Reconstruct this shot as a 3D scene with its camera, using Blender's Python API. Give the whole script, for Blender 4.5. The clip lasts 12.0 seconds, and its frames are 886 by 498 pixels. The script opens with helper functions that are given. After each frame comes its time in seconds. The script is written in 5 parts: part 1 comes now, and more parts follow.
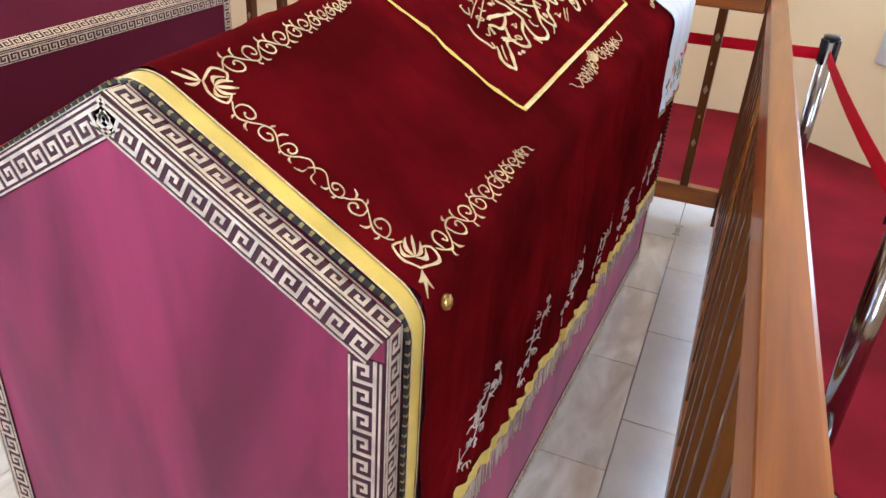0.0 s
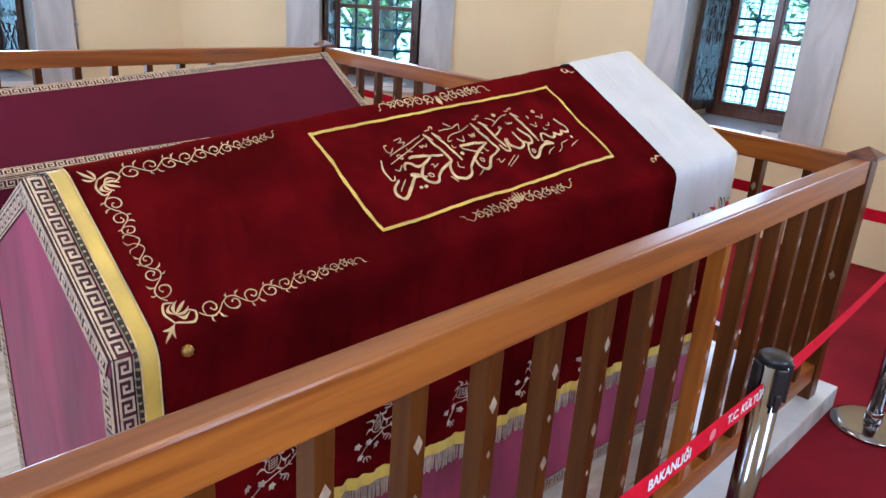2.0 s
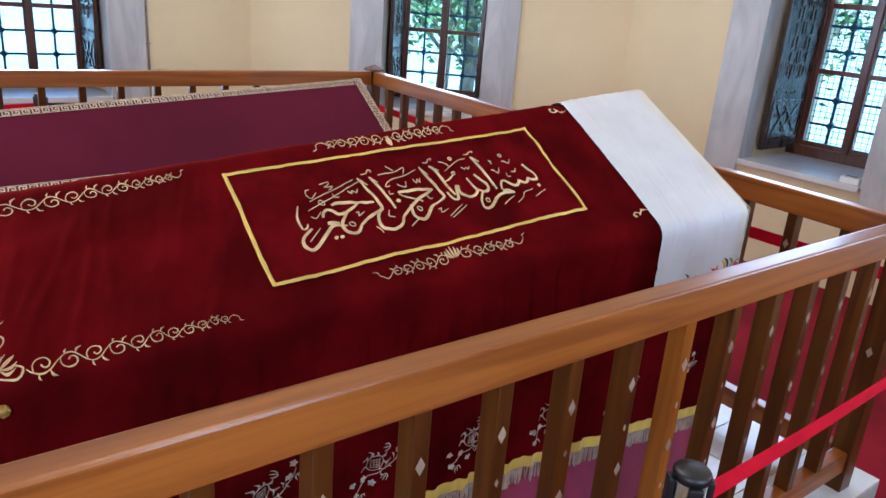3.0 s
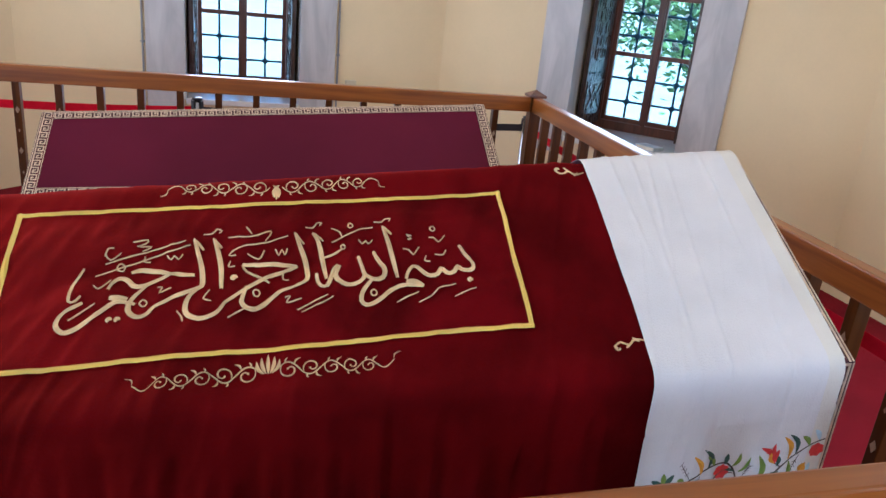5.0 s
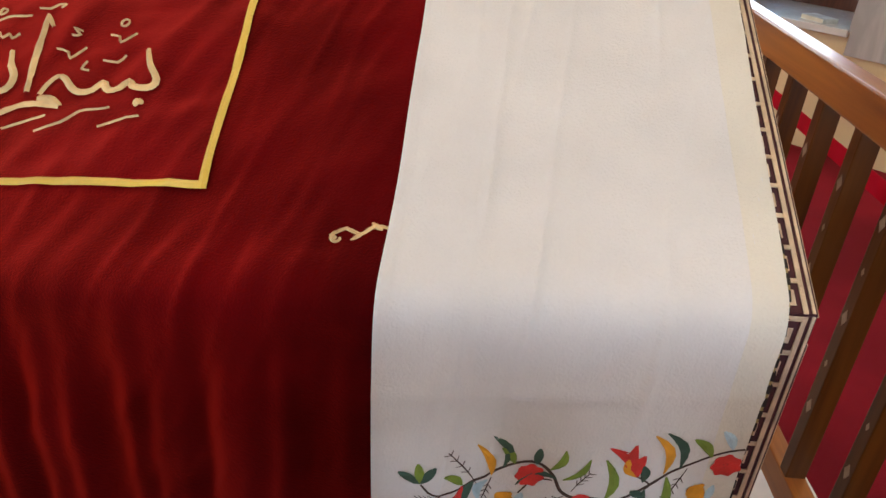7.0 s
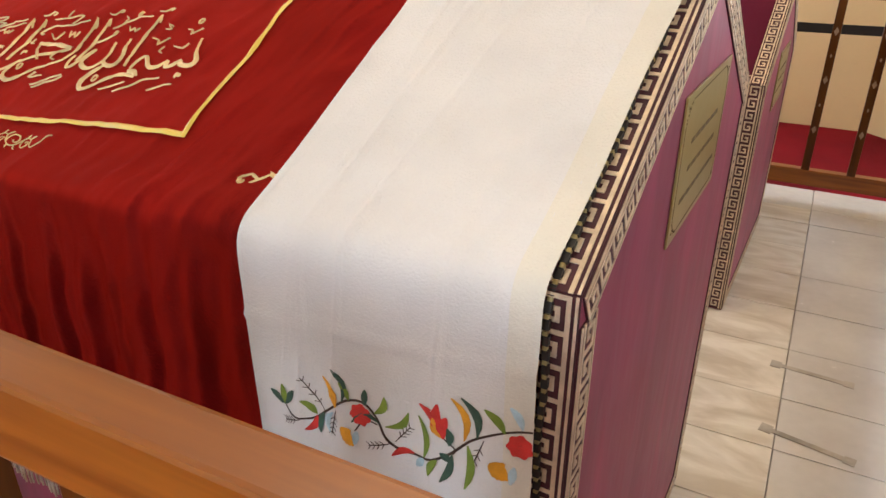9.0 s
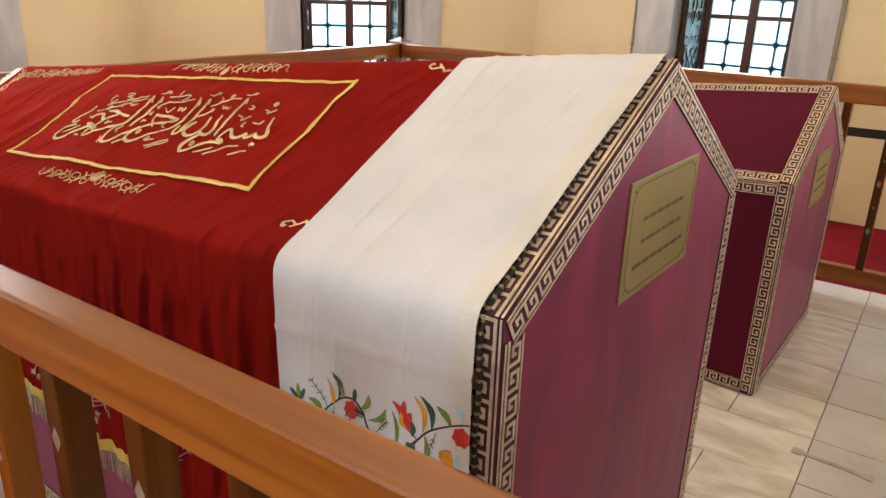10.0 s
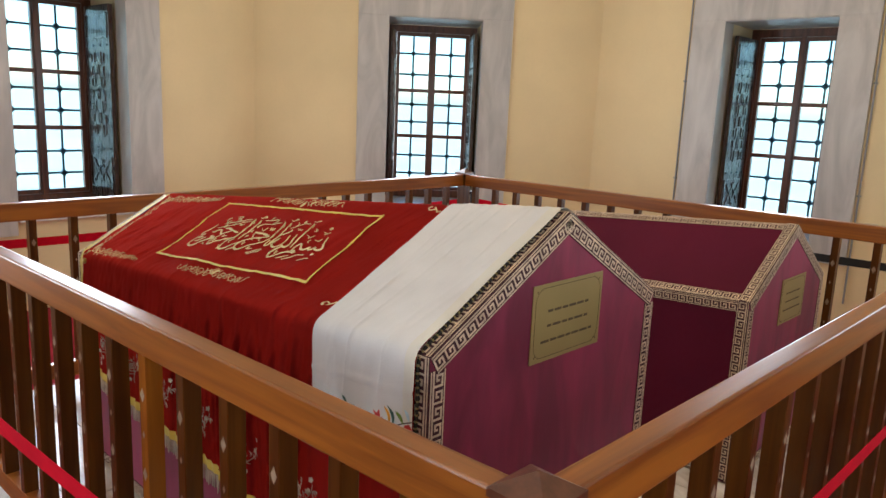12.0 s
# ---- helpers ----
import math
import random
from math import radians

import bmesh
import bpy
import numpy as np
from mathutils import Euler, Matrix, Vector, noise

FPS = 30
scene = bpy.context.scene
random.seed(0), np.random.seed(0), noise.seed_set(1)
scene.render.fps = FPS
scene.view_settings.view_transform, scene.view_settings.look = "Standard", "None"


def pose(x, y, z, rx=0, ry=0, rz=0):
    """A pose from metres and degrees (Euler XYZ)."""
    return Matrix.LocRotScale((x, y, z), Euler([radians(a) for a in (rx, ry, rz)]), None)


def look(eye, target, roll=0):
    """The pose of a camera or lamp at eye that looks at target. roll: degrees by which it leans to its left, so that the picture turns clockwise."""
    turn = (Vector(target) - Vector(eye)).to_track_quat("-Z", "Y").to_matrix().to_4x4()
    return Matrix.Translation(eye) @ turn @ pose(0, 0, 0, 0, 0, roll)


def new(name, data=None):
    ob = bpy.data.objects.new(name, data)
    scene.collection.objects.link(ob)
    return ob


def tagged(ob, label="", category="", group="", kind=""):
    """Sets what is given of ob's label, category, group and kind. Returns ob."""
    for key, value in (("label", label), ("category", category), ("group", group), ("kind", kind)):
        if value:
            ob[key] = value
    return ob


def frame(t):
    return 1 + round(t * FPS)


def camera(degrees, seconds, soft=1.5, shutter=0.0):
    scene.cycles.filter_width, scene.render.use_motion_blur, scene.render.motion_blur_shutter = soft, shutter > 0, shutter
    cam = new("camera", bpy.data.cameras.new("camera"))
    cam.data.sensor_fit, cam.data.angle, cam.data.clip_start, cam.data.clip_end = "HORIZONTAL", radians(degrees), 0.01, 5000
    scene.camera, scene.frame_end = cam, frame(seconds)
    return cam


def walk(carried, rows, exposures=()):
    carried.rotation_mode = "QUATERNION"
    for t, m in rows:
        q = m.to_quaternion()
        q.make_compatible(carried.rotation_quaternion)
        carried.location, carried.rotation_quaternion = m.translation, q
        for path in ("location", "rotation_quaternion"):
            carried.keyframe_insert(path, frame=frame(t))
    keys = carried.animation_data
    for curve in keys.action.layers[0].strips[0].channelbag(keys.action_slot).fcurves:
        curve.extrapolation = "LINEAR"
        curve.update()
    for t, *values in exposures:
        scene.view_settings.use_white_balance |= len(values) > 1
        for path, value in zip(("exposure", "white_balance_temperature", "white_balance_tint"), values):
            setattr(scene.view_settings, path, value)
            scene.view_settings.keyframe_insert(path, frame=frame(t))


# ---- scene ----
cam = camera(62.2, 12.0)
PATH = [
    (0, (-2.819, -0.285, 1.416), (-1.183, 0.385, 0.48), 3.8),
    (0.5, (-2.833, -0.491, 1.475), (-1.252, 0.364, 0.599), 4.1),
    (1, (-2.762, -0.664, 1.511), (-1.243, 0.353, 0.7), 4.5),
    (1.5, (-2.685, -0.888, 1.529), (-1.254, 0.306, 0.803), 4.0),
    (2, (-2.567, -1.139, 1.565), (-1.242, 0.193, 0.878), 3.9),
    (2.5, (-2.36, -1.227, 1.587), (-1.122, 0.196, 0.92), 4.1),
    (3, (-2.104, -1.264, 1.623), (-0.984, 0.257, 0.966), 4.5),
    (3.5, (-1.824, -1.29, 1.655), (-0.866, 0.346, 1.02), 4.7),
    (5.3, (-0.978, -0.966, 1.654), (-0.554, 0.868, 0.974), 6.0),
    (5.5, (-0.896, -0.911, 1.622), (-0.503, 0.922, 0.925), 6.2),
    (6, (-0.701, -0.763, 1.534), (-0.386, 1.059, 0.771), 6.3),
    (6.5, (-0.534, -0.663, 1.492), (-0.338, 1.112, 0.590), 5.7),
    (7, (-0.349, -0.608, 1.424), (-0.350, 1.142, 0.456), 4.6),
    (7.2, (-0.285, -0.595, 1.410), (-0.383, 1.133, 0.408), 3.6),
    (8.8, (0.113, -0.587, 1.383), (-0.684, 1.013, 0.487), -0.1),
    (9, (0.185, -0.593, 1.389), (-0.679, 0.987, 0.519), 0.3),
    (9.5, (0.347, -0.654, 1.417), (-0.66, 0.89, 0.64), 1.1),
    (10, (0.441, -0.735, 1.444), (-0.665, 0.79, 0.771), 1.9),
    (10.5, (0.59, -0.85, 1.496), (-0.584, 0.659, 0.907), 2.6),
    (11, (0.802, -0.92, 1.536), (-0.456, 0.551, 1.03), 2.8),
    (11.5, (1.013, -0.994, 1.588), (-0.308, 0.442, 1.147), 2.7),
    (12, (1.095, -1.12, 1.601), (-0.258, 0.302, 1.219), 2.5),
]
walk(cam, [(t, look(eye, target, roll)) for t, eye, target, roll in PATH], [(0.0, 3.05, 5350, 12), (1.0, 2.85, 5300, 13), (2.5, 2.56, 5250, 15), (5.5, 2.38, 5450, 17), (6.5, 2.42, 6600, 16), (7.1, 2.40, 6650, 16), (9.0, 2.66, 6800, 15), (10.5, 2.38, 7000, 14), (12.0, 2.12, 6600, 13)])

# ---------------- world and light ----------------
world = bpy.data.worlds.new("World")
scene.world = world
world.use_nodes = True
wn = world.node_tree.nodes
sky = wn.new("ShaderNodeTexSky")
sky.sky_type = "NISHITA"
sky.sun_disc = False
sky.sun_elevation = radians(66)
sky.sun_rotation = radians(200)
world.node_tree.links.new(sky.outputs[0], wn["Background"].inputs[0])
wn["Background"].inputs[1].default_value = 0.15

SUN = bpy.data.lights.new("sun", "SUN")
SUN.energy, SUN.angle, SUN.color = 4.0, radians(6), (1.0, 0.95, 0.88)
new("sun", SUN).matrix_world = look((-1.7, -4.7, 11.5), (0, 0, 0))

# ---------------- plan ----------------
CX, CY, APO, TURN8 = -1.103, 1.232, 3.927, radians(2.05)     # octagonal room
SIDE = 2 * APO * math.tan(math.pi / 8)
CARPET, WALL_TOP, WALL_T = -0.10, 4.6, 0.98
OPEN_HALF, OPEN_LOW, OPEN_TOP = 0.45, 0.63, 2.405
FRAME_HALF, FRAME_TOP = 0.722, 2.68


WIN_OFF = (0, 0, 0, -0.055, 0.03, 0, 0, 0)                  # how far a window stands off the middle of its wall


def facet(k):
    """Matrix of wall k: local x runs to the left of someone who looks out, y outwards, z up, origin on the inner face at floor level."""
    a = TURN8 + k * math.pi / 4
    n = Vector((math.cos(a), math.sin(a), 0))
    u = Vector((-n.y, n.x, 0))
    m = Matrix((u, n, Vector((0, 0, 1)))).transposed().to_4x4()
    m.translation = Vector((CX, CY, 0)) + APO * n
    return m


# daylight that enters by the window openings
for k in range(8):
    lamp = bpy.data.lights.new("window_daylight", "AREA")
    lamp.shape, lamp.size, lamp.size_y = "RECTANGLE", 0.8, 1.6
    lamp.energy = (4.2, 4.8, 6.6, 10.5, 9.4, 8.6, 5.2, 4.6)[k]
    lamp.color = (0.80, 0.90, 1.0)
    ob = new("window_daylight", lamp)
    m = facet(k) @ Matrix.Translation((WIN_OFF[k], -0.045, 1.52)) @ pose(0, 0, 0, -90, 0, 0)
    ob.matrix_world = m

# added warm fill above the fence, standing in for an unseen hanging lamp
lamp = bpy.data.lights.new("overhead_fill", "POINT")
lamp.energy, lamp.color, lamp.shadow_soft_size = 13, (1.0, 0.82, 0.58), 0.45
new("overhead_fill", lamp).location = (CX, CY, 3.7)

# ---------------- materials ----------------


def mat(name, base, rough=0.6, metal=0.0, vary=0.15, scale=6.0, fine=60.0, bump=0.1, stretch=(1, 1, 1), sheen=0.0,
        sheen_tint=(1, 1, 1), coat=0.0, second=None, rand=0.0, spec=0.5, twist=0.0, lean=0.0):
    m = bpy.data.materials.new(name)
    m.use_nodes = True
    nt = m.node_tree
    b = nt.nodes["Principled BSDF"]
    n, l = nt.nodes.new, nt.links.new
    co = n("ShaderNodeTexCoord")
    mp = n("ShaderNodeMapping")
    mp.inputs["Scale"].default_value = stretch
    mp.inputs["Rotation"].default_value = (lean, lean, 0)
    l(co.outputs["Object"], mp.inputs[0])
    big, small = n("ShaderNodeTexNoise"), n("ShaderNodeTexNoise")
    for node, s, det in ((big, scale, 4.0), (small, fine, 3.0)):
        node.inputs["Scale"].default_value = s
        node.inputs["Detail"].default_value = det
        node.inputs["Distortion"].default_value = twist
        l(mp.outputs[0], node.inputs["Vector"])
    mix = n("ShaderNodeMix")
    mix.data_type = "RGBA"
    dark = second or tuple(c * (1 - vary * 1.6) for c in base)
    light = base if second else tuple(min(1, c * (1 + vary)) for c in base)
    mix.inputs["A"].default_value = (*dark, 1)
    mix.inputs["B"].default_value = (*light, 1)
    ramp = n("ShaderNodeMapRange")
    ramp.inputs["From Min"].default_value, ramp.inputs["From Max"].default_value = 0.35, 0.65
    l(big.outputs[0], ramp.inputs[0])
    l(ramp.outputs[0], mix.inputs["Factor"])
    hsv = n("ShaderNodeHueSaturation")
    l(mix.outputs["Result"], hsv.inputs["Color"])
    val = n("ShaderNodeMapRange")
    val.inputs["To Min"].default_value, val.inputs["To Max"].default_value = 1 - vary * 0.8, 1 + vary * 0.8
    l(small.outputs[0], val.inputs[0])
    last = val
    if rand:
        info, add = n("ShaderNodeObjectInfo"), n("ShaderNodeMath")
        add.operation = "MULTIPLY_ADD"
        add.inputs[1].default_value = rand
        l(info.outputs["Random"], add.inputs[0])
        l(val.outputs[0], add.inputs[2])
        last = add
    l(last.outputs[0], hsv.inputs["Value"])
    l(hsv.outputs[0], b.inputs["Base Color"])
    rr = n("ShaderNodeMapRange")
    rr.inputs["To Min"].default_value, rr.inputs["To Max"].default_value = rough * 0.8, min(1, rough * 1.2)
    l(small.outputs[0], rr.inputs[0])
    l(rr.outputs[0], b.inputs["Roughness"])
    b.inputs["Metallic"].default_value = metal
    b.inputs["Specular IOR Level"].default_value = spec
    b.inputs["Sheen Weight"].default_value = sheen
    b.inputs["Sheen Tint"].default_value = (*sheen_tint, 1)
    b.inputs["Sheen Roughness"].default_value = 0.4
    b.inputs["Coat Weight"].default_value = coat
    b.inputs["Coat Roughness"].default_value = 0.12
    if bump:
        bp = n("ShaderNodeBump")
        bp.inputs["Strength"].default_value = bump
        bp.inputs["Distance"].default_value = 0.004
        l(small.outputs[0], bp.inputs["Height"])
        l(bp.outputs[0], b.inputs["Normal"])
    return m


M_WALL = mat("cream_plaster", (0.75, 0.60, 0.35), 0.85, vary=0.035, scale=1.2, fine=45, bump=0.05)
M_CEIL = mat("white_plaster", (0.78, 0.74, 0.66), 0.9, vary=0.04, scale=1.0, fine=40, bump=0.05)
M_MARBLE = mat("grey_veined_marble", (0.53, 0.51, 0.485), 0.35, vary=0.05, scale=2.4, fine=9, bump=0.0, stretch=(2.2, 2.2, 0.55),
               second=(0.40, 0.385, 0.37), twist=1.6, lean=0.5)
M_TILE = mat("cream_marble_tile", (0.72, 0.68, 0.60), 0.14, vary=0.10, scale=2.6, fine=11, bump=0.02, stretch=(1.2, 3.4, 1),
             second=(0.52, 0.46, 0.37), rand=0.14, twist=1.2)
M_SLAB = mat("white_marble_slab", (0.70, 0.68, 0.64), 0.25, vary=0.08, scale=2.2, fine=30, bump=0.02, second=(0.58, 0.56, 0.53))
M_JOINT = mat("grey_joint", (0.43, 0.39, 0.33), 0.9, vary=0.2)
M_CARPET = mat("red_carpet", (0.20, 0.008, 0.015), 0.95, vary=0.20, scale=1.5, fine=260, bump=0.7, sheen=0.04, sheen_tint=(1, 0.3, 0.3), spec=0.06)
WOODS = {}
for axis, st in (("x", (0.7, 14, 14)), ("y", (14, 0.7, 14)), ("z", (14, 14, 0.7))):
    k = 0.30 if axis == "z" else 1.0                      # shade on the uprights is put into their wood colour
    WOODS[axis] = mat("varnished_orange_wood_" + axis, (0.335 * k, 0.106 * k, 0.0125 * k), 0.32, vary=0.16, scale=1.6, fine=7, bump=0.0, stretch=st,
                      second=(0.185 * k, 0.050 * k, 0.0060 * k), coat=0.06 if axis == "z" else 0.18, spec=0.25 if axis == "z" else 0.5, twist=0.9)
M_PALEWOOD = mat("pale_orange_wood", (0.30, 0.095, 0.010), 0.24, vary=0.12, scale=1.8, fine=7, bump=0.0, stretch=(14, 14, 0.7), second=(0.21, 0.062, 0.0065),
                 coat=0.15, spec=0.3, twist=0.7)
M_OLDWOOD = mat("dark_walnut", (0.050, 0.028, 0.019), 0.28, vary=0.25, scale=3, fine=10, bump=0.06, stretch=(10, 10, 1), coat=0.1)
M_SASH = mat("brown_window_wood", (0.12, 0.038, 0.018), 0.35, vary=0.2, scale=4, fine=14, bump=0.03, stretch=(8, 8, 1), coat=0.2)
M_IRON = mat("blue_grey_iron", (0.085, 0.125, 0.145), 0.5, metal=0.3, vary=0.2)
M_VELVET = mat("deep_red_velvet", (0.092, 0.0014, 0.0026), 0.85, vary=0.26, scale=4.5, fine=420, bump=0.25, sheen=0.62, sheen_tint=(1.0, 0.055, 0.035), spec=0.02)
M_PANEL = mat("dark_red_velvet_panel", (0.092, 0.0014, 0.0028), 0.85, vary=0.28, scale=7, fine=420, bump=0.25, sheen=0.68, sheen_tint=(1.0, 0.06, 0.04), spec=0.02)
M_PINK = mat("pink_velvet", (0.235, 0.024, 0.062), 0.5, vary=0.26, scale=1.9, fine=9, bump=0.12, twist=0.8, stretch=(2.6, 2.6, 0.8), sheen=0.28,
             sheen_tint=(1.0, 0.48, 0.72), spec=0.30)
# same velvet as the gables; how its pile takes light is put into the colour
M_PINK_DARK = mat("pink_velvet_darkened", (0.100, 0.007, 0.024), 0.8, vary=0.10, scale=1.3, fine=260, bump=0.12, sheen=0.08, sheen_tint=(1.0, 0.35, 0.6), spec=0.12)
M_RIBBON = mat("dark_maroon_ribbon", (0.055, 0.010, 0.016), 0.7, vary=0.2, scale=20, fine=300, bump=0.1)
M_THREAD = mat("metallic_thread", (0.72, 0.58, 0.42), 0.42, metal=0.45, vary=0.14, scale=30, fine=420, bump=0.5)
M_GOLD = mat("gold_thread", (0.72, 0.52, 0.26), 0.5, metal=0.25, vary=0.16, scale=25, fine=700, bump=0.6)
M_SILVER = mat("silver_thread", (0.56, 0.46, 0.35), 0.4, metal=0.5, vary=0.2, scale=25, fine=600, bump=0.6)
M_YELLOW = mat("yellow_satin_band", (0.66, 0.45, 0.075), 0.4, vary=0.10, scale=8, fine=320, bump=0.2, sheen=0.2, sheen_tint=(1, 0.9, 0.5))
M_BLACK = mat("black_cord", (0.015, 0.012, 0.010), 0.6, vary=0.2)
M_LINEN = mat("white_linen", (0.65, 0.64, 0.63), 0.85, vary=0.05, scale=5, fine=300, bump=0.35, sheen=0.15)
M_SELVEDGE = mat("cream_selvedge", (0.66, 0.63, 0.55), 0.85, vary=0.05, scale=5, fine=300, bump=0.35, sheen=0.15)
M_BRASS = mat("brass_plate", (0.36, 0.29, 0.12), 0.33, metal=0.35, vary=0.05, scale=3, fine=40, bump=0.0)
M_BUTTON = mat("antique_gold_button", (0.42, 0.26, 0.07), 0.32, metal=0.8, vary=0.15, scale=30, fine=300, bump=0.2)
M_ENGRAVE = mat("dark_engraving", (0.09, 0.06, 0.025), 0.6, vary=0.1)
M_CHROME = mat("polished_steel", (0.34, 0.325, 0.325), 0.14, metal=1.0, vary=0.04, scale=8, fine=50, bump=0.0)
M_PLASTIC = mat("black_plastic", (0.012, 0.012, 0.013), 0.35, vary=0.1)
M_BELT = mat("red_belt_webbing", (0.60, 0.005, 0.022), 0.75, vary=0.06, scale=20, fine=500, bump=0.3, spec=0.08)
M_BELTBLK = mat("black_belt_webbing", (0.012, 0.012, 0.014), 0.6, vary=0.1)
M_WHITE = mat("white_print", (0.80, 0.78, 0.76), 0.6, vary=0.03)
M_PEARL = mat("pale_inlay", (0.32, 0.23, 0.155), 0.35, vary=0.15, scale=30)
M_CABLE = mat("grey_cable", (0.25, 0.25, 0.26), 0.5, vary=0.1)
M_GROUND = mat("garden_ground", (0.33, 0.33, 0.29), 0.95, vary=0.06, scale=0.3, fine=2, bump=0.0)
M_LEAF = mat("tree_leaf", (0.13, 0.21, 0.06), 0.5, vary=0.35, scale=2, fine=9, bump=0.0)
M_BARK = mat("tree_bark", (0.14, 0.11, 0.08), 0.9, vary=0.3, scale=5, fine=30, bump=0.5)
M_PAPER = mat("book_paper", (0.72, 0.67, 0.55), 0.7, vary=0.08)
M_COVER = mat("pale_book_cover", (0.55, 0.60, 0.58), 0.5, vary=0.15, scale=12)

# the pile of the red velvet lies towards the foot of the tomb
for m in (M_VELVET, M_PANEL):
    nt = m.node_tree
    shader = nt.nodes["Principled BSDF"]
    relief = shader.inputs["Normal"].links[0].from_socket
    lay, unit = nt.nodes.new("ShaderNodeVectorMath"), nt.nodes.new("ShaderNodeVectorMath")
    lay.inputs[1].default_value = (-0.78, 0, 0)
    unit.operation = "NORMALIZE"
    nt.links.new(relief, lay.inputs[0])
    nt.links.new(lay.outputs[0], unit.inputs[0])
    nt.links.new(unit.outputs[0], shader.inputs["Normal"])

GLASS = bpy.data.materials.new("window_glass")
GLASS.use_nodes = True
gb = GLASS.node_tree.nodes["Principled BSDF"]
gb.inputs["Base Color"].default_value = (0.40, 0.68, 0.82, 1)
gb.inputs["Roughness"].default_value = 0.02
gb.inputs["Transmission Weight"].default_value = 1.0
gb.inputs["IOR"].default_value = 1.02

# ---------------- building helpers ----------------


def thing(name, origin, label, category, group="", kind=""):
    ob = new(name)
    ob.location = origin
    return tagged(ob, label, category, group, kind)


def root_of(ob):
    while ob.parent:
        ob = ob.parent
    return ob


def part(name, bm, material, parent=None, label="", smooth=False):
    """Links a bmesh, given in world places, as one mesh object under a thing or part."""
    if parent is not None:
        bm.transform(Matrix.Translation(-root_of(parent).location))
    me = bpy.data.meshes.new(name)
    if smooth:
        for f in bm.faces:
            f.smooth = True
    bm.to_mesh(me)
    bm.free()
    me.materials.append(material)
    ob = new(name, me)
    if parent is not None:
        ob.parent = parent
    return tagged(ob, label)


def add_box(bm, lo, hi, m=Matrix(), bevel=0.0):
    made = bmesh.ops.create_cube(bm, size=1.0)
    vs = made["verts"]
    c = [(a + b) / 2 for a, b in zip(lo, hi)]
    s = [b - a for a, b in zip(lo, hi)]
    bmesh.ops.transform(bm, verts=vs, matrix=m @ Matrix.Translation(c) @ Matrix.Diagonal((*s, 1)))
    if bevel:
        es = list({e for v in vs for e in v.link_edges})
        bmesh.ops.bevel(bm, geom=es, offset=bevel, segments=2, affect="EDGES", profile=0.6)


def box(lo, hi, m=Matrix(), bevel=0.0):
    bm = bmesh.new()
    add_box(bm, lo, hi, m, bevel)
    return bm


def add_lathe(bm, rings, m=Matrix(), seg=24):
    """rings: (radius, z) from the bottom up, closed at both ends."""
    loops = []
    for r, z in rings:
        loops.append([bm.verts.new(m @ Vector((r * math.cos(2 * math.pi * i / seg), r * math.sin(2 * math.pi * i / seg), z))) for i in range(seg)])
    for a, b in zip(loops, loops[1:]):
        for i in range(seg):
            bm.faces.new((a[i], a[(i + 1) % seg], b[(i + 1) % seg], b[i]))
    bm.faces.new(list(reversed(loops[0])))
    bm.faces.new(loops[-1])


def lathe(rings, m=Matrix(), seg=24):
    bm = bmesh.new()
    add_lathe(bm, rings, m, seg)
    return bm


def quad_prism(bm, corners, up):
    """A slab over four or more corners (in order), raised by the vector up."""
    low = [bm.verts.new(c) for c in corners]
    top = [bm.verts.new(Vector(c) + up) for c in corners]
    n = len(corners)
    bm.faces.new(top)
    bm.faces.new(list(reversed(low)))
    for i in range(n):
        bm.faces.new((low[i], low[(i + 1) % n], top[(i + 1) % n], top[i]))


def add_grid(bm, nu, nv, f):
    vs = [[bm.verts.new(f(i / nu, j / nv)) for j in range(nv + 1)] for i in range(nu + 1)]
    for i in range(nu):
        for j in range(nv):
            bm.faces.new((vs[i][j], vs[i + 1][j], vs[i + 1][j + 1], vs[i][j + 1]))
    return vs


# ---------------- room ----------------
bm = bmesh.new()
ring = [Vector((CX, CY, 0)) + (APO + 0.05) / math.cos(math.pi / 8) * Vector((math.cos(TURN8 + (k + 0.5) * math.pi / 4), math.sin(TURN8 + (k + 0.5) * math.pi / 4), 0)) for k in range(8)]
quad_prism(bm, [v + Vector((0, 0, CARPET - 0.05)) for v in ring], Vector((0, 0, 0.05)))
tagged(part("floor", bm, M_CARPET), "dark red carpet laid from wall to wall", "carpet", kind="structure")
bm = bmesh.new()
quad_prism(bm, [v + Vector((0, 0, WALL_TOP)) for v in ring], Vector((0, 0, 0.2)))
tagged(part("ceiling", bm, M_CEIL), "plain white plaster ceiling", "ceiling", kind="structure")

